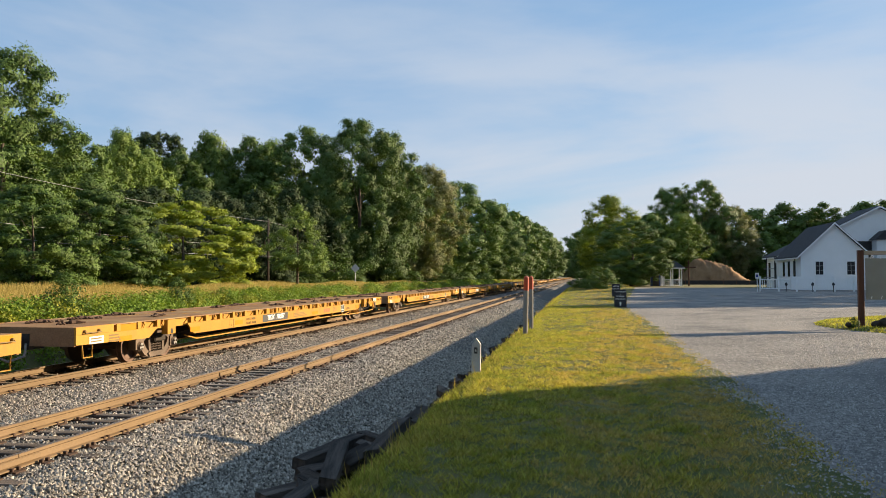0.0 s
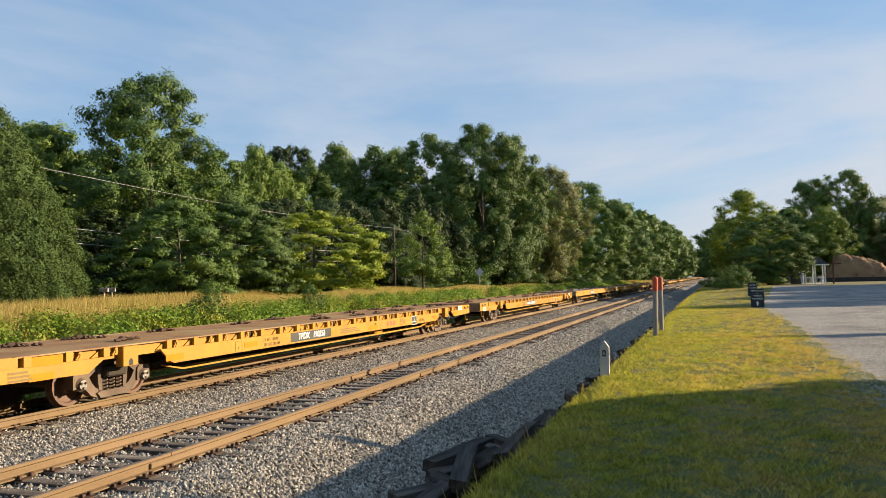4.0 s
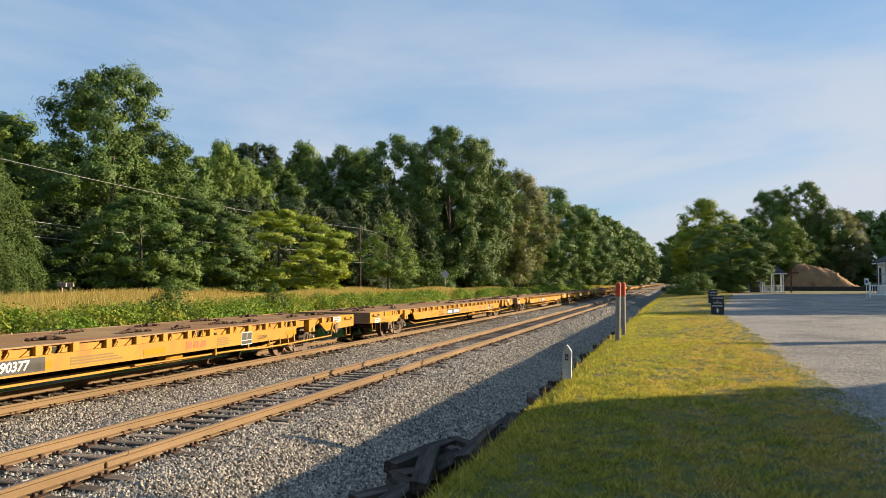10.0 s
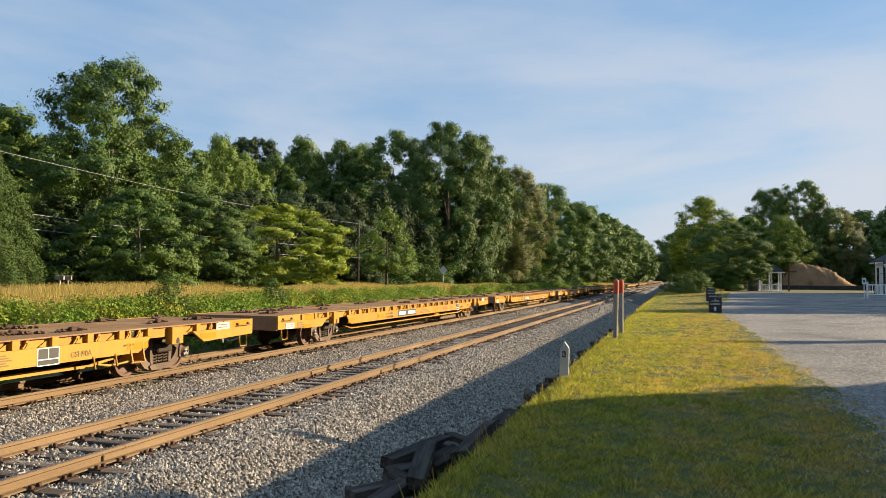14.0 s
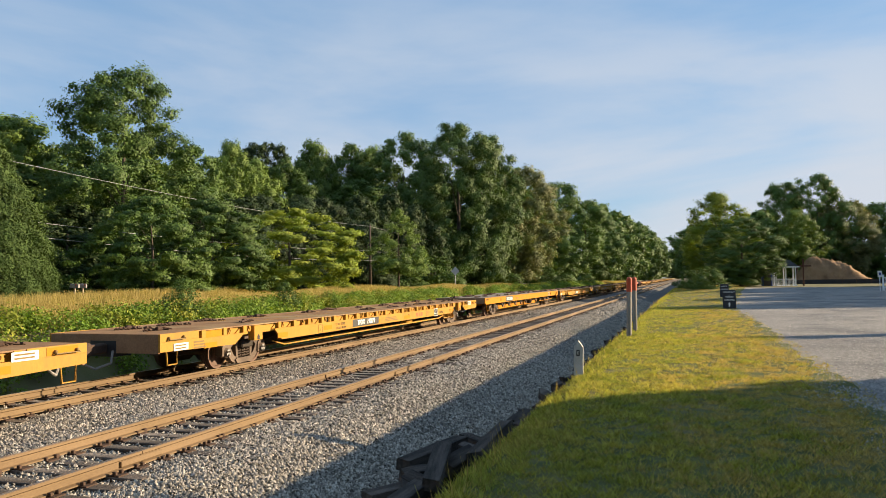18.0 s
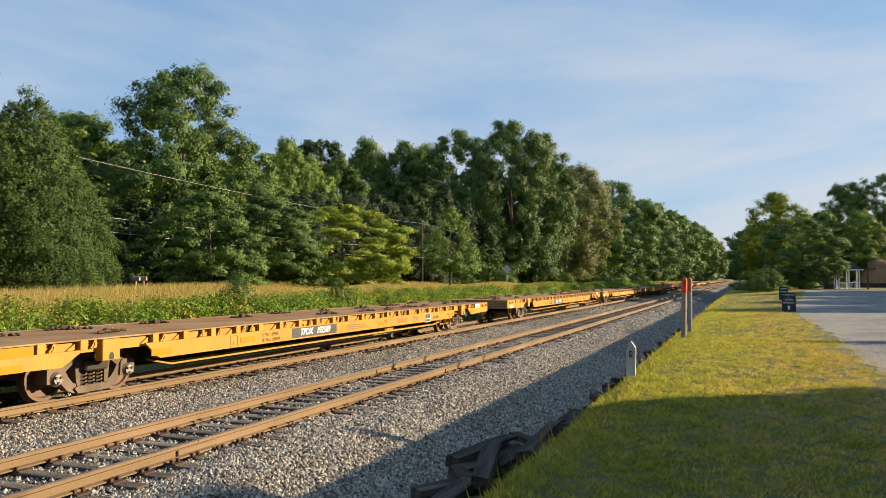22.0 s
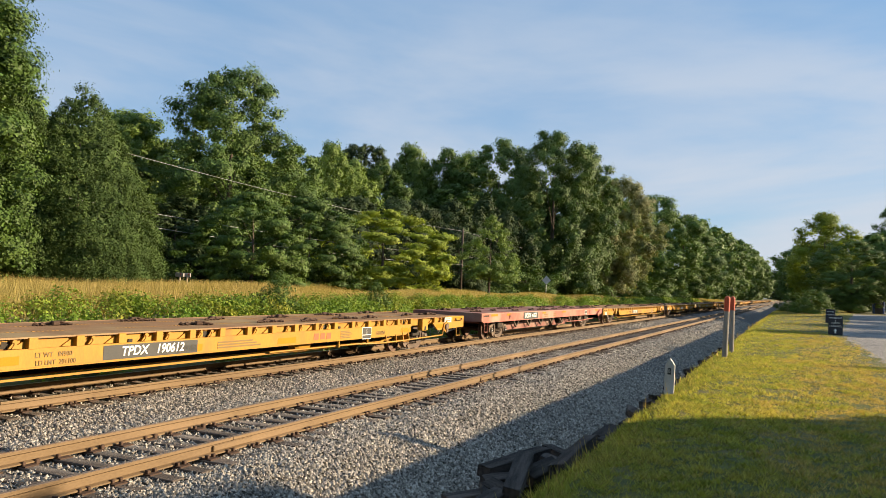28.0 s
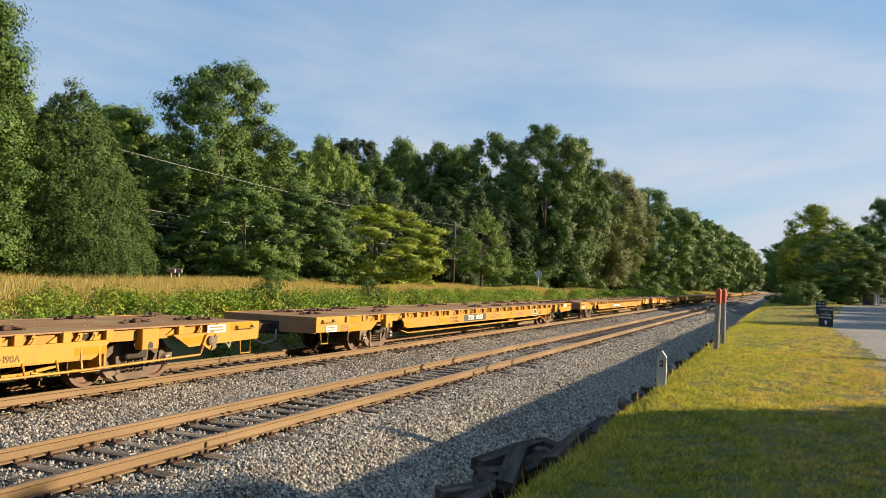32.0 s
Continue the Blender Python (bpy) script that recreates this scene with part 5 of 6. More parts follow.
# hedge bushes out of view, added to throw the shadow on the lawn
for k in range(9):
    tree("hedge", 14.0 - 0.1 * (k % 2), 16.3 - 2.3 * k, 4.9 if k == 0 else 5.2, 5.4, 50 * k)
for k in range(6):
    tree("hedge", 16.4 + 1.95 * k, 18.5 + 1.65 * k, 4.85, 5.0, 40 * k + 20)
tree("hedge", 15.6, 16.2, 4.8, 5.4, 75)
tree("hedge", 17.6, 17.0, 4.6, 5.4, 145)


def blades(name, x, y, z, h, wide, lean, material, label, category):
    """Grass blades, one bent strip each."""
    n = len(x)
    a, b = RNG.uniform(0, 2 * np.pi, n), RNG.uniform(0, 2 * np.pi, n)
    dx, dy = np.cos(a) * wide / 2, np.sin(a) * wide / 2
    lx, ly = np.cos(b) * lean * h, np.sin(b) * lean * h
    v = np.stack([np.stack([x - dx, y - dy, z], 1), np.stack([x + dx, y + dy, z], 1), np.stack([x + lx, y + ly, z + h], 1)], 1)
    ob = part(name, raw(name, v.reshape(-1, 3), np.arange(3 * n).reshape(n, 3), material), material)
    tagged(ob, label, category, kind="stuff")


def lawn_blades():
    xs, ys, cs = [], [], []
    for y0, y1, n in ((5.4, 9, 120000), (9, 14, 120000), (14, 24, 105000), (24, 45, 70000), (45, 125, 46000)):
        # tufts of a dozen blades
        m = n // 12
        cy = RNG.uniform(y0, y1, m)
        cx = -1.95 + (lawn_edge(cy) + 2.15) * RNG.uniform(0, 1, m) ** 0.96
        of = RNG.integers(0, m, n)
        spread = 0.028 * (1 + cy[of] / 18)
        xs.append(cx[of] + RNG.normal(0, 1, n) * spread), ys.append(cy[of] + RNG.normal(0, 1, n) * spread * 1.2)
        cs.append(RNG.uniform(0, 1, m)[of])
    x, y, grow = np.concatenate(xs), np.concatenate(ys), np.concatenate(cs)
    edge = np.clip((lawn_edge(y) + 0.1 + 0.22 * np.sin(y * 1.3) * np.sin(y * 0.47 + 1) - x) / 0.5, 0.2, 1)
    tuft = np.sin(x * 9.1 + 2.3 * np.sin(y * 3.1)) * np.sin(y * 7.7 + 1.9 * np.sin(x * 4.3)) + 0.6 * np.sin(x * 21 + y * 3) * np.sin(y * 17 - x * 5)
    bare = np.sin(x * 1.7 + 0.3 * y) + np.sin(y * 0.8 - x * 0.5)
    keep = RNG.uniform(0, 1, len(x)) < edge * np.where((bare < -0.9) & (x > -0.2), 0.7, 1) * np.clip(0.68 + 0.5 * tuft, 0.2, 1)
    x, y, edge, grow = x[keep], y[keep], edge[keep], grow[keep]
    z = profile(x) + lot_rise(x, y) + 0.03
    h = RNG.uniform(0.02, 0.055, len(x)) * (0.5 + 1.1 * grow**1.5) * (0.55 + 0.45 * edge) * np.where(x < -1.5, 1.25, 1.0) * np.clip(1 + 0.25 * tuft[keep], 0.6, 1.25)
    wide = 0.0065 + 0.0011 * np.minimum(y, 90)
    patch = np.sin(x * 3.3 + y * 0.9 + 1.5 * np.sin(y * 0.7)) * np.sin(y * 1.7 - x * 1.1) + 0.7 * np.sin(x * 6.9 - y * 2.1) * np.sin(y * 3.9 + x)
    dryness = 0.27 + 0.48 * np.clip((x + 0.8) / 2.2, 0, 1) + 0.28 * patch * np.clip((x + 1.6) / 1.2, 0.2, 1)
    dry = 0.45 * RNG.uniform(0, 1, len(x)) + 0.55 * (grow * 7.3 % 1.0) < dryness
    for which, name, m, text in ((~dry, "lawn_grass", BLADE, "short mown grass, green with yellowish patches"), (dry, "dry_lawn_grass", DRYBLADE, "thin dry straw-coloured blades in the mown lawn")):
        blades(name, x[which], y[which], z[which], h[which] * (0.8 if name[0] == "d" else 1), wide[which], 0.9, m, text, "grass")


lawn_blades()


def island_blades():
    n = 24000
    w, r = RNG.uniform(0, 2 * np.pi, n), np.sqrt(RNG.uniform(0, 0.98, n))
    x, y = 13.6 + 5.6 * r * np.cos(w) * (1 + 0.06 * np.sin(3 * w)), 29.5 + r * (6.2 * np.sin(w) + 2.2 * np.cos(w))
    z = 0.6 + np.interp(r, [0, 0.93, 1.0], [0.09, 0.07, -0.02])
    blades("island_grass", x, y, z, RNG.uniform(0.03, 0.10, n), 0.035 + 0.0 * x, 0.8, BLADE, "short sunlit grass on the island in the lot", "grass")


island_blades()


def bank_weeds():
    n = 22000
    y = 5 + 65 * RNG.uniform(0, 1, n) ** 1.3
    x = -2.1 + RNG.normal(0, 0.24, n)
    keep = np.sin(y * 1.3) + np.sin(y * 0.41) + RNG.uniform(-1, 1, n) > -0.3
    x, y = x[keep], y[keep]
    blades("bank_grass", x, y, profile(x), RNG.uniform(0.05, 0.13, len(x)) * np.where(RNG.uniform(0, 1, len(x)) > 0.97, 2.2, 1.0), 0.012 + 0.0008 * y, 0.4, BLADE, "longer rough grass along the edge of the bank", "grass")
    n = 1100
    y = 6 + 60 * RNG.uniform(0, 1, n) ** 1.4
    x = -2.2 + RNG.normal(0, 0.25, n)
    keep = np.sin(y * 2.1) + np.sin(y * 0.83 + 1) + RNG.uniform(-1, 1, n) > 0.2
    x, y = x[keep], y[keep]
    blades("dry_stalks", x, y, profile(x), RNG.uniform(0.12, 0.36, len(x)), 0.006 + 0.0007 * y, 0.3, DRYBLADE, "thin dry stalks along the edge of the bank", "weeds")


bank_weeds()


def meadow():
    xs, ys = [], []
    for x0, x1, y0, y1, n in ((-34, -18.6, 8, 50, 150000), (-32, -18.6, 50, 130, 70000), (-24, -18.0, 130, 260, 9000)):
        xs.append(RNG.uniform(x0, x1, n)), ys.append(RNG.uniform(y0, y1, n))
    x, y = np.concatenate(xs), np.concatenate(ys)
    h = RNG.uniform(0.35, 0.95, len(x)) * (0.8 + 0.25 * np.sin(x * 0.7 + y * 0.23)) * np.interp(y, [0, 60, 130], [1, 0.85, 0.6])
    blades("meadow_grass", x, y, profile(x), h, 0.010 + 0.0008 * y, 0.26, STRAW, "tall dry golden grass in the meadow", "grass")


meadow()


def verge_weeds():
    rng = np.random.default_rng(31)
    n = 900
    y = np.concatenate([rng.uniform(6, 60, 560), rng.uniform(60, 170, 340)])
    x = rng.uniform(-19.3, -16.2, n)
    z = profile(x)
    cr = rng.uniform(0.2, 0.72, n) * np.interp(y, [0, 60, 170], [1, 1.05, 1.3])
    tall = np.interp(x, [-19.3, -18.3, -16.2], [0.35, 0.75, 0.85])
    leaves = 220000
    pick = rng.choice(n, leaves, p=cr**2 / (cr**2).sum())
    d = rng.normal(size=(leaves, 3))
    d /= np.linalg.norm(d, axis=1, keepdims=True)
    d[:, 2] = np.abs(d[:, 2])
    p = np.stack([x[pick], y[pick], z[pick] + tall[pick] * rng.uniform(0.0, 0.75, leaves)], 1) + d * (cr[pick] * rng.uniform(0.5, 1.1, leaves))[:, None] * np.array([1, 1, 0.8])
    v, f = leaf_cards(p, d + rng.normal(size=(leaves, 3)) * 0.5 + np.array([0.2, 0, 0.3]), rng.uniform(0.038, 0.085, leaves) * np.interp(p[:, 1], [0, 50, 170], [1, 1.2, 2.2]), rng)
    tagged(part("verge_weeds", raw("verge_weeds", v, f, WEED), WEED), "thick green weeds and vines on the far bank", "weeds", kind="stuff")


verge_weeds()
# ---- things along the line ----
for x, y, h, r in ((-1.58, 23.0, 1.78, 0.075), (-1.54, 25.2, 1.78, 0.07)):
    p = root("marker_post", "grey post with an orange-red cap in the grass edge", "post", pose(x, y, 0.52, 0, 1.2 if y < 24 else 0, 0), "two marker posts")
    part("shaft", Geo().tube([(0, 0, -0.3), (0, 0, h - 0.42)], [r, r * 0.97], 14), GREYPOST, p, smooth=False)
    part("cap", Geo().lathe([(h - 0.42, r * 1.03), (h - 0.06, r * 1.03), (h - 0.02, r * 0.8), (h, r * 0.35)], "z", 14), ORANGE, p, "orange-red painted cap")


def milestone():
    p = root("track_marker", "white painted concrete marker with a black letter plate", "marker post", pose(-1.86, 14.1, 0.48, 0, 1, 4))
    g = Geo().prism([(-0.08, -0.3), (0.08, -0.3), (0.08, 0.58), (0.0, 0.69), (-0.08, 0.58)], "y", -0.07, 0.07)
    part("body", g, CONCRETE, p)
    part("plate", Geo().box(-0.035, 0.025, -0.076, -0.0705, 0.42, 0.53), BLACK, p, "small black plate")
    lettering("letter", "E", 0.075, LETTER, p, pose(-0.005, -0.0785, 0.475, 90, 0, 0))


milestone()
random.seed(4)


def old_tie(x, y, z, length, rx, ry, rz):
    z -= 0.11
    length *= 0.84
    rng = random.Random(int(x * 100 + y * 10))
    g, n = Geo(), 3
    ring = ((-0.115, -0.08), (-0.105, -0.09), (0.105, -0.09), (0.115, -0.08), (0.115, 0.08), (0.105, 0.09), (-0.105, 0.09), (-0.115, 0.08))
    for k in range(n + 1):
        rot = 0.94 if k in (0, n) else 1.0
        for a, c in ring:
            g.v.append((a * rot + rng.uniform(-0.006, 0.006), (k / n - 0.5) * length + rng.uniform(-0.02, 0.02), c * rot + rng.uniform(-0.006, 0.006)))
    g.f = [(8 * k + i, 8 * k + (i + 1) % 8, 8 * k + 8 + (i + 1) % 8, 8 * k + 8 + i) for k in range(n) for i in range(8)] + [tuple(range(8))[::-1], tuple(range(8 * n, 8 * n + 8))]
    ob = part("discarded_sleeper", g, OLDTIE, at=pose(x, y, z, rx, ry, rz))
    tagged(ob, "old dark creosoted sleeper dumped beside the track", "timber", "discarded sleepers")


for row in ((-3.32, 10.85, -0.22, 0.9, 5, 12, 35), (-3.05, 10.55, -0.12, 0.7, 12, 25, -20), (-3.62, 10.35, -0.30, 0.5, 4, 10, -48), (-3.18, 11.35, -0.16, 0.8, -8, 18, 6), (-3.4, 9.95, -0.34, 0.7, 10, -20, 60), (-3.4, 9.5, -0.42, 1.3, 6, 10, 25), (-3.0, 12.5, -0.34, 1.2, 4, 20, -15), (-3.64, 11.2, -0.18, 1.9, 2, 4, -15), (-3.14, 9.8, -0.02, 1.5, 9, 8, 11), (-2.84, 11.6, -0.04, 2.7, 1, -14, 1), (-3.30, 8.55, -0.25, 1.9, 4, 6, -6), (-3.45, 10.3, -0.42, 2.4, 0, 4, -32), (-3.1, 11.1, -0.36, 2.4, 0, 0, 14), (-2.95, 7.3, -0.2, 2.3, 3, -10, -4),
            (-3.15, 15.2, -0.34, 0.9, 8, 6, -14), (-2.85, 14.6, -0.24, 0.8, 14, 12, -30), (-2.75, 13.6, -0.34, 1.0, 6, -8, 24), (-2.95, 17.6, -0.36, 2.3, 4, 6, -8), (-2.9, 19.8, -0.36, 2.2, -3, 8, 12), (-2.85, 22.0, -0.32, 2.3, 2, 0, -5), (-3.0, 24.4, -0.4, 2.2, 4, 10, 9),
            (-2.9, 27.0, -0.38, 2.3, 0, 4, -14), (-2.8, 29.6, -0.34, 2.2, 3, 0, 6), (-2.9, 33.0, -0.36, 2.3, 0, 6, -7), (-2.75, 5.6, -0.20, 2.0, 5, 5, 12), (-3.3, 13.2, -0.5, 1.8, 4, 0, 50), (-2.85, 37.0, -0.36, 2.3, 0, 6, 9), (-2.9, 41.0, -0.36, 2.3, 0, 6, -9)):
    old_tie(*row)
for k in range(24):
    y = 12.6 + k * 1.55
    old_tie(-2.68 - 0.2 * (k % 3) + random.uniform(-0.1, 0.1), y, -0.36 + 0.07 * (k % 2) + random.uniform(-0.05, 0.04), random.uniform(0.5, 1.3), random.uniform(-4, 6), random.uniform(-14, 16), random.uniform(-40, 40))


def timber_scrap(x, y, z, k):
    rng = random.Random(k)
    l, w, t = rng.uniform(0.12, 0.45), rng.uniform(0.05, 0.12), rng.uniform(0.03, 0.09)
    g = Geo().prism([(-l, -w), (l * 0.7, -w), (l, 0), (l * 0.6, w), (-l * 0.8, w * 0.8)], "z", -t, t)
    g.v = [(a + rng.uniform(-0.03, 0.03), b + rng.uniform(-0.03, 0.03), c + rng.uniform(-0.02, 0.02)) for a, b, c in g.v]
    tagged(part("timber_scrap", g, OLDTIE, at=pose(x, y, z, rng.uniform(-25, 25), rng.uniform(-20, 20), rng.uniform(0, 180))), "broken dark piece of an old sleeper on the bank", "timber", "timber scraps")


for k in range(100):
    y = random.uniform(7.0, 13.0) if k < 24 else 12.5 + 30 * random.random() ** 1.4
    x = random.uniform(-3.5, -2.65) if k < 24 else random.uniform(-3.0, -2.15)
    timber_scrap(x, y, float(profile(x)) + random.uniform(0.03, 0.14), k)
g = Geo().rbox(-0.16, 0.16, -0.11, 0.11, -0.1, 0.12, 0.05)
g.v = [(a + random.uniform(-0.03, 0.03), b + random.uniform(-0.03, 0.03), c + random.uniform(-0.03, 0.03)) for a, b, c in g.v]
tagged(part("rock", g, GREYPOST, at=pose(-4.1, 9.95, -0.72, 5, 8, 30)), "pale grey lump of stone beside the old sleepers", "rock")


def bank_debris():
    """Cinders, roots and splinters on the face of the bank."""
    n = 9000
    y = 4 + 66 * RNG.uniform(0, 1, n) ** 1.4
    x = RNG.uniform(-3.7, -2.05, n)
    s = RNG.uniform(0.015, 0.06, n)
    v = np.array([(1, 0, -0.3), (-0.6, 0.8, -0.3), (-0.6, -0.8, -0.3), (0.1, 0, 0.9)])[None] * RNG.uniform(0.5, 1.6, (n, 4, 1)) + RNG.uniform(-0.4, 0.4, (n, 4, 3))
    v = v * s[:, None, None] + np.stack([x, y, profile(x) + 0.015], 1)[:, None]
    f = (np.arange(n)[:, None, None] * 4 + np.array([(0, 1, 3), (1, 2, 3), (2, 0, 3)])[None]).reshape(-1, 3)
    tagged(part("bank_debris", raw("bank_debris", v.reshape(-1, 3), f, OLDTIE), OLDTIE), "dark cinders and splintered wood on the bank", "debris", kind="stuff")


bank_debris()


def sandwich_board(x, y, turn, lines, w, h, z):
    p = root("sandwich_board", "black folding sandwich board sign with white lettering", "sign", pose(x, y, z, 0, 0, turn), "sandwich boards")
    lean = 9
    for s in (-1, 1):
        f = part("board", Geo().rbox(-w / 2, w / 2, -0.02, 0.02, 0.02, h, 0.008), BLACK, p, at=pose(0, s * 0.17, 0, s * lean, 0, 0))
        if s < 0:
            for k, (text, size, zz) in enumerate(lines):
                lettering("lettering", text, size, LETTER, f, pose(0, -0.0225, zz, 90, 0, 0), "white lettering")
            g = Geo().prism([(-0.035, 0.10), (0.035, 0.10), (0.035, 0.22), (0.085, 0.22), (0, 0.33), (-0.085, 0.22), (-0.035, 0.22)], "y", -0.024, -0.021)
            part("arrow", g, LETTER, f, "white arrow pointing up")


sandwich_board(2.15, 43.4, -4, (("HANDICAP", 0.115, 0.86), ("&", 0.1, 0.72), ("VISITOR", 0.115, 0.60), ("PARKING", 0.125, 0.45)), 0.64, 0.97, 0.62)
sandwich_board(2.65, 60.0, -4, (("VISITOR", 0.12, 0.8), ("PARKING", 0.12, 0.6)), 0.6, 0.97, 0.78)


def notice_frame():
    p = root("banner_frame", "dark timber frame with a pale top rail and a grey banner", "sign frame", pose(9.65, 27.0, 0.6, 0, 0, 0))
    for x in (-0.8, 0.8):
        part("post", Geo().rbox(x - 0.085, x + 0.085, -0.075, 0.075, -0.3, 2.53, 0.01), STAIN, p, "dark red-brown stained post")
    part("top_rail", Geo().rbox(-0.712, 0.712, -0.06, 0.05, 2.38, 2.51, 0.012), PALEWOOD, p, "pale sunlit top rail")
    part("banner", Geo().box(-0.66, 0.66, -0.004, 0.004, 0.95, 2.27), BANNER, p, "grey back of a laced banner")
    for x in (-0.5, -0.2, 0.15, 0.5):
        for z in (0.97, 2.25):
            part("lace", Geo().tube([(x, 0, z), (x + 0.03, 0.0, z + 0.1)], 0.014, 6), LETTER, p)
    r = random.Random(3)
    for k, (x, s) in enumerate(((9.45, 0.26), (9.8, 0.22), (9.2, 0.16), (8.4, 0.10), (10.0, 0.14))):
        g = Geo()
        bm = bmesh.new()
        bmesh.ops.create_icosphere(bm, subdivisions=2, radius=s)
        for v in bm.verts:
            v.co *= 1 + 0.3 * noise.noise(v.co * 5 + Vector((k, k, k)))
            v.co.z *= 0.8
        bm.verts.index_update()
        g.add([v.co for v in bm.verts], [[v.index for v in f.verts] for f in bm.faces])
        bm.free()
        tagged(part("rock", g, UNDER, at=(x, 26.7 + r.uniform(-0.2, 0.3), 0.72 + s * 0.3)), "dark rock at the foot of the banner frame", "rock", "rocks by the banner frame")
    tree("sapling", 8.55, 26.8, 0.36, 0.42, 40, 0.66)


notice_frame()

# ---- house ----


def window(parent, x, y, z, w, h, cols=2, rows=3, depth=0.06):
    f = part("window", Geo().box(-w / 2, w / 2, 0.0, depth, 0, h), GLASS, parent, "dark sash window", at=(x, y - depth * 0.3, z))
    t = 0.045
    g = Geo()
    for a, b, c, d in ((-w / 2 - t, -w / 2, -t, h + t), (w / 2, w / 2 + t, -t, h + t), (-w / 2, w / 2, -t, 0), (-w / 2, w / 2, h, h + t)):
        g.box(a, b, -0.03, depth, c, d)
    part("frame", g, WPOST, f)
    g = Geo()
    for k in range(1, cols):
        g.box(-w / 2 + w * k / cols - 0.012, -w / 2 + w * k / cols + 0.012, -0.012, 0.0, 0, h)
    for k in range(1, rows):
        g.box(-w / 2, w / 2, -0.010, 0.001, h * k / rows - 0.012, h * k / rows + 0.012)
    part("glazing_bar", g, ALU, f)
    return f


def gable_block(p, x0, x1, y0, y1, base, eave, peak, over=0.35):
    """White walls under a gabled roof whose ridge runs along y."""
    xm = (x0 + x1) / 2
    part("front_wall", Geo().prism([(x0, base), (x1, base), (x1, eave), (xm, peak), (x0, eave)], "y", y0, y0 + 0.2), WHITE, p, "white lap siding")
    part("back_wall", Geo().prism([(x0, base), (x1, base), (x1, eave), (xm, peak), (x0, eave)], "y", y1 - 0.2, y1), WHITE, p)
    for a, b in ((x0, x0 + 0.2), (x1 - 0.2, x1)):
        part("side_wall", Geo().box(a, b, y0 + 0.2, y1 - 0.2, base, eave), WHITE, p)
    k = (peak - eave) / (xm - x0)
    for s in (-1, 1):
        xe = xm + s * ((x1 - x0) / 2 + over)
        ze = eave - k * over
        part("roof_slope", Geo().prism([(xm, peak + 0.05), (xe, ze + 0.05), (xe, ze + 0.2), (xm, peak + 0.22)], "y", y0 - over, y1 + over), SHINGLE, p, "dark shingled roof slope")
        part("rake_board", Geo().prism([(xm, peak + 0.0), (xe, ze + 0.0), (xe, ze + 0.17), (xm, peak + 0.18)], "y", y0 - over - 0.04, y0 - over - 0.003), WPOST, p, "white rake board")
        part("gutter", Geo().box(min(xe, xe - s * 0.02) - 0.05, max(xe, xe - s * 0.02) + 0.05, y0 - over, y1 + over, ze - 0.06, ze + 0.06), WPOST, p)


def house():
    p = root("church_building", "white gabled building with a dark shingled roof", "house")
    gable_block(p, 21.95, 28.3, 84.0, 93.0, 0.9, 4.5, 7.55)
    gable_block(p, 22.1, 43.0, 93.2, 99.6, 0.9, 4.6, 9.9)
    for x in (23.7, 26.65):
        window(p, x, 83.98, 2.5, 0.72, 1.3)
    for y in (86.3, 88.5, 90.6):
        part("side_window", Geo().box(21.9, 21.96, y - 0.35, y + 0.35, 2.3, 3.9), GLASS, p, "narrow dark side window")
    for y in (95.0, 97.8):
        part("side_window", Geo().box(22.05, 22.11, y - 0.4, y + 0.4, 2.0, 3.9), GLASS, p)
    part("dark_louvre", Geo().box(29.4, 31.7, 93.05, 93.19, 4.9, 6.2), BLACK, p, "dark recessed panel in the gable")
    t = part("porch_tower", Geo().box(31.7, 35.0, 91.6, 93.19, 0.9, 6.3), WHITE, p, "white porch tower")
    part("tower_roof", Geo().prism([(31.4, 6.3), (35.3, 6.3), (34.2, 7.3), (32.5, 7.3)], "y", 91.3, 93.19), SHINGLE, t)
    # scaffold along the side wall
    for y in (85.2, 93.6, 97.5):
        part("downpipe", Geo().tube([(21.7, y, 0.9), (21.7, y, 4.5)], 0.06, 8), BLACK, p, "black downpipe")
    for z in (2.2, 3.2):
        part("rail_pipe", Geo().tube([(21.7, 93.6, z), (21.7, 99, z)], 0.04, 8), WIRE, p)
    # white ramp wall with skirting
    part("ramp_wall", Geo().box(20.6, 30.0, 82.4, 82.55, 1.0, 2.3), WHITE, p, "low white wall of the ramp")


house()


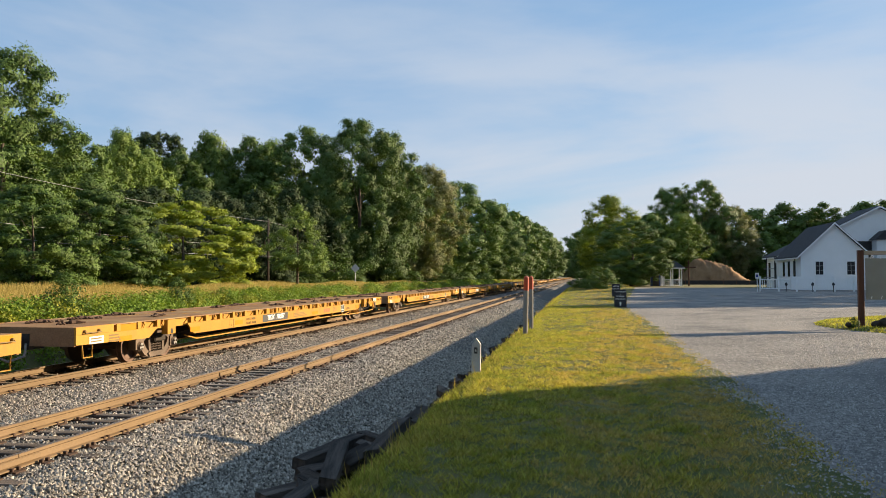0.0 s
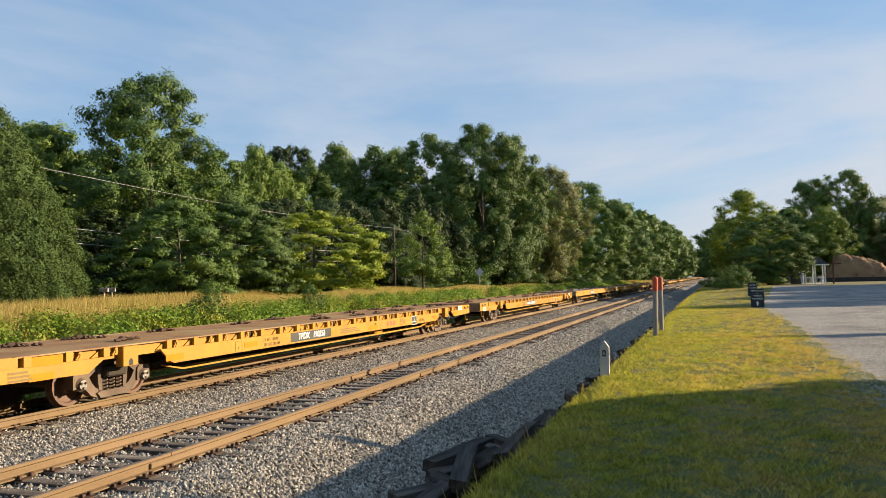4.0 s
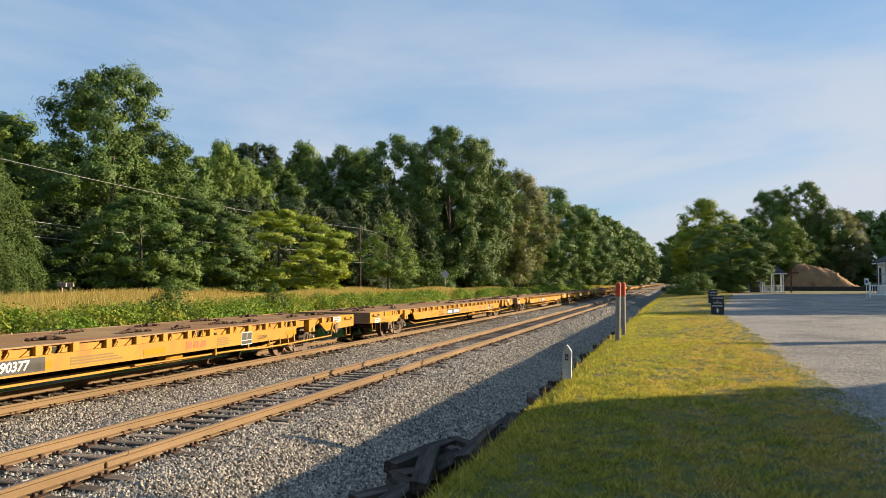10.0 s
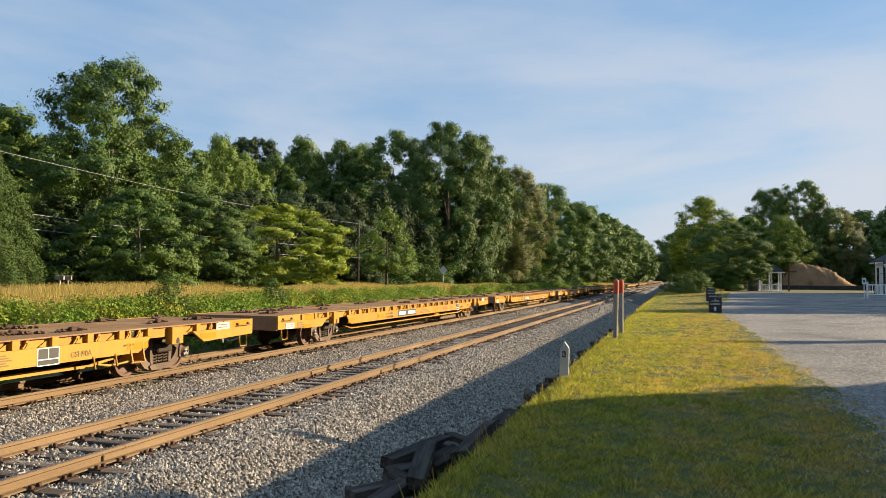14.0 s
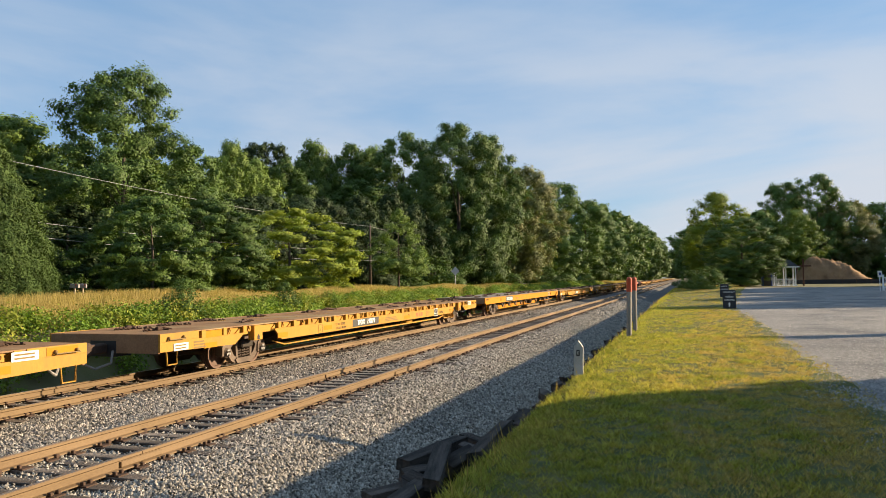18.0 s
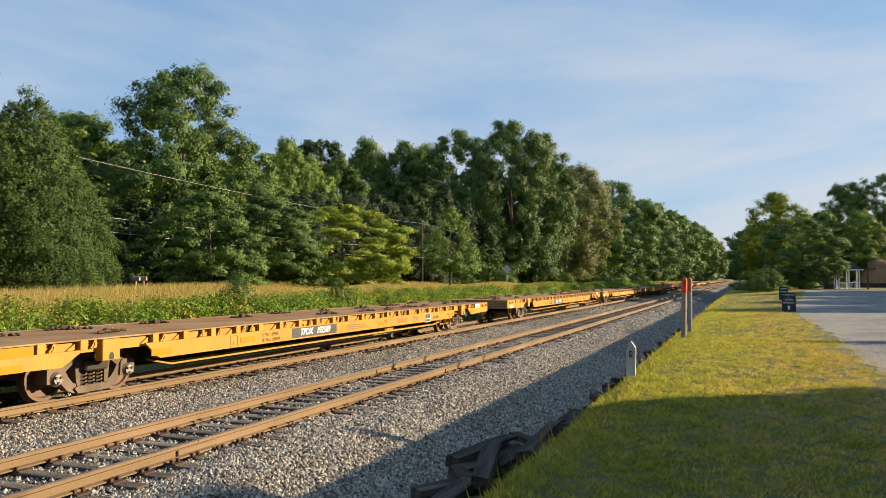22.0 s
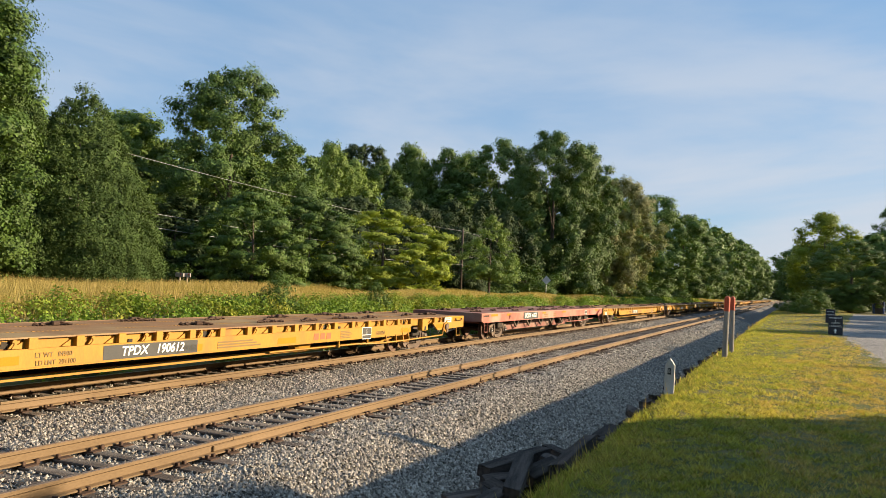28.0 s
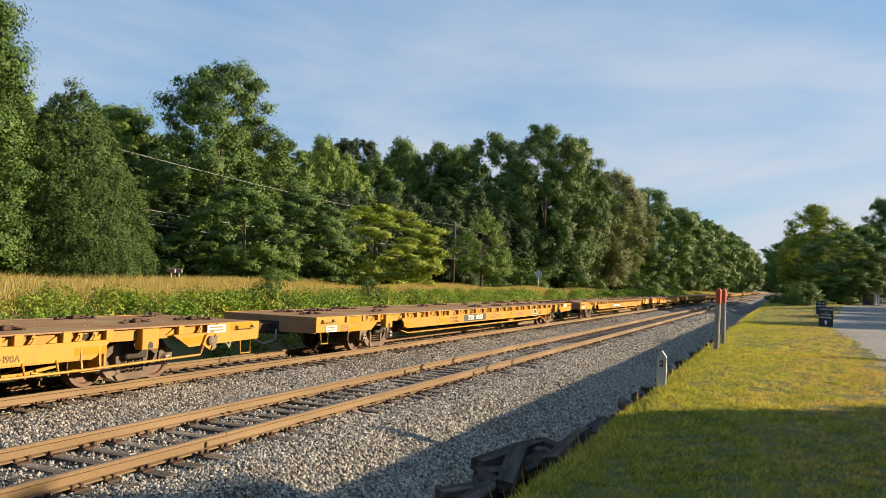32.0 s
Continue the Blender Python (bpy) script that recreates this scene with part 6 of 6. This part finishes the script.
def fence():
    p = root("ramp_railing", "white vinyl post-and-rail fence along the lot", "fence")
    xs = [16.75, 18.4, 20.0, 21.6, 23.3, 25.0, 26.7, 28.4]
    for k, x in enumerate(xs):
        q = part("fence_post", Geo().rbox(x - 0.065, x + 0.065, 77.93, 78.07, 0.7, 2.25, 0.01), WPOST, p)
        part("post_cap", Geo().prism([(x - 0.085, 77.91), (x + 0.085, 77.91), (x + 0.085, 78.09), (x - 0.085, 78.09)], "z", 2.25, 2.31), WPOST, q)
    for a, b in zip(xs[:-1], xs[1:]):
        for z in (1.15, 2.0):
            part("rail", Geo().box(a + 0.065, b - 0.065, 77.97, 78.03, z, z + 0.09), WPOST, p)
        for k in range(7):
            x = a + (b - a) * (k + 1) / 8
            part("baluster", Geo().box(x - 0.02, x + 0.02, 77.98, 78.02, 1.24, 2.0), WPOST, p)
    s = root("parking_sign", "white accessible parking sign on a post", "sign", pose(16.4, 77.6, 0.9))
    part("post", Geo().tube([(0, 0, -0.2), (0, 0, 1.6)], 0.03, 8), WPOST, s)
    part("plate", Geo().rbox(-0.17, 0.17, -0.03, -0.005, 1.2, 1.75, 0.01), PLACARD, s)
    part("symbol", Geo().box(-0.09, 0.09, -0.036, -0.031, 1.35, 1.6), BLUE, s)
    for x in (18.9, 21.2, 23.0, 25.4):
        lamp = root("path_lamp", "small black path lamp by the fence", "lamp", pose(x, 77.3, 0.9), "path lamps")
        part("stem", Geo().tube([(0, 0, -0.1), (0, 0, 0.55)], 0.03, 8), BLACK, lamp)
        part("shade", Geo().lathe([(0.55, 0.05), (0.62, 0.13), (0.78, 0.1), (0.86, 0.02)], "z", 10), BLACK, lamp)


fence()


def mound():
    rng = np.random.default_rng(8)
    n, m = 50, 26
    U, V = np.meshgrid(np.linspace(-1, 1, n), np.linspace(-1, 1, m))
    R = np.sqrt(U**2 + V**2)
    h = np.interp(U, [-1, -0.85, -0.6, -0.45, -0.1, 0.3, 0.7, 1], [0, 0.45, 0.97, 1.0, 0.88, 0.72, 0.28, 0]) * np.clip(1 - np.abs(V) ** 2.4, 0, 1)
    Z = h * 3.7 + 0.12 * rng.normal(size=h.shape) * (h > 0.02) + 0.16 * np.sin(U * 17 + V * 9) * h
    v = np.stack([(20.0 + U * 5.3).ravel(), (122 + V * 3.5).ravel(), (1.15 + Z).ravel()], 1)
    i = np.arange(n * m).reshape(m, n)
    f = np.stack([i[:-1, :-1], i[:-1, 1:], i[1:, 1:], i[1:, :-1]], -1).reshape(-1, 4)
    tagged(part("mulch_mound", raw("mulch_mound", v, f, MULCH), MULCH), "large heap of brown mulch at the back of the lot", "mound")
    s = root("silt_fence", "low black silt fence in front of the heap", "fence")
    for k in range(8):
        part("panel", Geo().box(13.2 + k * 1.75, 14.92 + k * 1.75, 117.0, 117.03, 0.9, 1.75), BLACK, s)
        part("stake", Geo().box(13.17 + k * 1.75, 13.21 + k * 1.75, 116.95, 117.0, 0.9, 1.95), STAIN, s)


mound()


def gazebo():
    p = root("small_pavilion", "small white pavilion with a dark roof and railing", "pavilion", pose(11.7, 105.0, 1.0))
    for x in (-1.1, 0.0, 1.1):
        for y in (-1.1, 1.1):
            part("column", Geo().rbox(x - 0.07, x + 0.07, y - 0.07, y + 0.07, 0, 2.4, 0.01), WPOST, p)
    part("floor", Geo().box(-1.3, 1.3, -1.3, 1.3, -0.2, 0.12), WPOST, p)
    for x0, x1 in ((-1.03, -0.07), (0.07, 1.03)):
        part("rail", Geo().box(x0, x1, -1.13, -1.07, 0.85, 0.95), WPOST, p)
        for k in range(7):
            x = x0 + (x1 - x0) * (k + 0.5) / 7
            part("baluster", Geo().box(x - 0.02, x + 0.02, -1.12, -1.08, 0.15, 0.85), WPOST, p)
    part("roof", Geo().add([(-1.5, -1.5, 2.4), (1.5, -1.5, 2.4), (1.5, 1.5, 2.4), (-1.5, 1.5, 2.4), (-0.5, 0, 3.3), (0.5, 0, 3.3)], [(0, 1, 5, 4), (1, 2, 5), (2, 3, 4, 5), (3, 0, 4), (3, 2, 1, 0)]), SHINGLE, p, "dark hipped roof")
    part("gable_trim", Geo().box(-1.5, 1.5, -1.54, -1.5, 2.3, 2.45), WPOST, p)
    q = root("portable_toilet", "dark blue portable toilet beside the pavilion", "portable toilet", pose(9.7, 105.6, 0.95))
    part("cabin", Geo().rbox(-0.6, 0.6, -0.6, 0.6, 0, 2.15, 0.04), BLUE, q)
    part("roof", Geo().prism([(-0.62, 2.15), (0.62, 2.15), (0.4, 2.35), (-0.4, 2.35)], "y", -0.62, 0.62), LETTER, q)
    part("door", Geo().rbox(-0.4, 0.4, -0.64, -0.6, 0.15, 2.0, 0.01), GREYMARK, q)
    for x, y, h in ((8.0, 104, 3.2), (13.7, 104, 3.4)):
        c = root("wooden_cross_post", "tall dark wooden post with a crossbar", "post", pose(x, y, 0.95), "wooden posts at the lot")
        part("post", Geo().rbox(-0.09, 0.09, -0.09, 0.09, -0.2, h, 0.01), STAIN, c)
        part("crossbar", Geo().rbox(-0.9, 0.9, -0.07, 0.07, h * 0.72, h * 0.72 + 0.16, 0.01), STAIN, c)


gazebo()

# ---- by the meadow ----


def mailboxes():
    for k, (x, y) in enumerate(((-29.1, 31.9), (-29.0, 32.35))):
        p = root("mailbox", "grey roadside mailbox on a wooden post", "mailbox", pose(x, y, 1.15, 0, 0, 12 + 9 * k), "roadside mailboxes")
        p.scale = (0.75, 0.75, 0.92)
        part("post", Geo().rbox(-0.05, 0.05, -0.05, 0.05, -0.2, 1.0, 0.008), PALEWOOD, p)
        g = Geo().prism([(-0.09, 1.0), (0.09, 1.0), (0.09, 1.14), (0.06, 1.21), (0.0, 1.235), (-0.06, 1.21), (-0.09, 1.14)], "y", -0.26, 0.26)
        g.v = [(c[1] * (0.85 if k else 1.15), c[0], c[2]) for c in g.v]
        part("box", g, GREYPOST, p)
        part("flag", Geo().box(0.1, 0.16, -0.1, -0.094, 1.1, 1.22), REDINK, p)


mailboxes()


def diamond_sign():
    p = root("road_sign", "back of a diamond-shaped road sign on a post", "road sign", pose(-25.0, 85.5, 1.1, 0, 0, 30))
    part("post", Geo().tube([(0, 0.03, -0.3), (0, 0.03, 2.6)], 0.04, 8), ALU, p)
    part("plate", Geo().prism([(0, 1.65), (0.5, 2.15), (0, 2.65), (-0.5, 2.15)], "y", -0.012, 0.0), ALU, p)


diamond_sign()


def power_line():
    poles = [(-34.5, -5.0, 10.3), (-34.5, 83.3, 7.5), (-38.0, 165.0, 8.0)]
    for x, y, h in poles:
        p = root("utility_pole", "weathered wooden utility pole at the wood's edge", "utility pole", pose(x, y, 1.15), "utility poles")
        part("shaft", Geo().tube([(0, 0, -0.5), (0, 0, h)], [0.15, 0.1], 12), POLE, p, smooth=True)
        part("insulator", Geo().lathe([(0, 0.03), (0.05, 0.055), (0.1, 0.03), (0.15, 0.05), (0.18, 0.02)], "z", 10, (0, 0, h)), GREYPOST, p)
    for off, z0, z1, z2, r in ((0.0, 11.3, 8.5, 9.3, 0.014), (0.12, 7.9, 5.7, 6.6, 0.016), (0.14, 7.3, 4.6, 5.6, 0.018)):
        for (x0, y0, a), (x1, y1, b), sag in (((-34.5, -5, z0), (-34.5, 83.3, z1), 1.2), ((-34.5, 83.3, z1), (-38, 165, z2), 0.8)):
            pts = [(x0 + (x1 - x0) * k / 24 + off, y0 + (y1 - y0) * k / 24, a + (b - a) * k / 24 - sag * 4 * (k / 24) * (1 - k / 24)) for k in range(25)]
            tagged(part("power_cable", Geo().tube(pts, r, 5), WIRE), "thin grey overhead cable between the poles", "cable", "overhead cables")


power_line()
# a sunlit pale shrub far down the line
tree("shrub", -21.0, 330.0, 3.0, 5.0, 0)


def motions():
    """The whole train runs past at a steady pace, and slows a little at the end."""
    for car, y in CARS:
        walk(car, [(t, pose(TRACK_X[1], y - SPEED * t + 0.32 * max(0, t - 30) ** 2, 0)) for t in range(-4, 37)])
    turn = math.degrees(SPEED / 0.42 / FPS)          # of a wheel, from frame to frame
    for car, _ in CARS[:22]:
        for wheel in (o for o in car.children_recursive if o.name.startswith("wheelset")):
            at = wheel.matrix_basis.translation.copy()
            walk(wheel, [(k / FPS, pose(*at, turn * k)) for k in range(int(32 * FPS) + 1)])


motions()
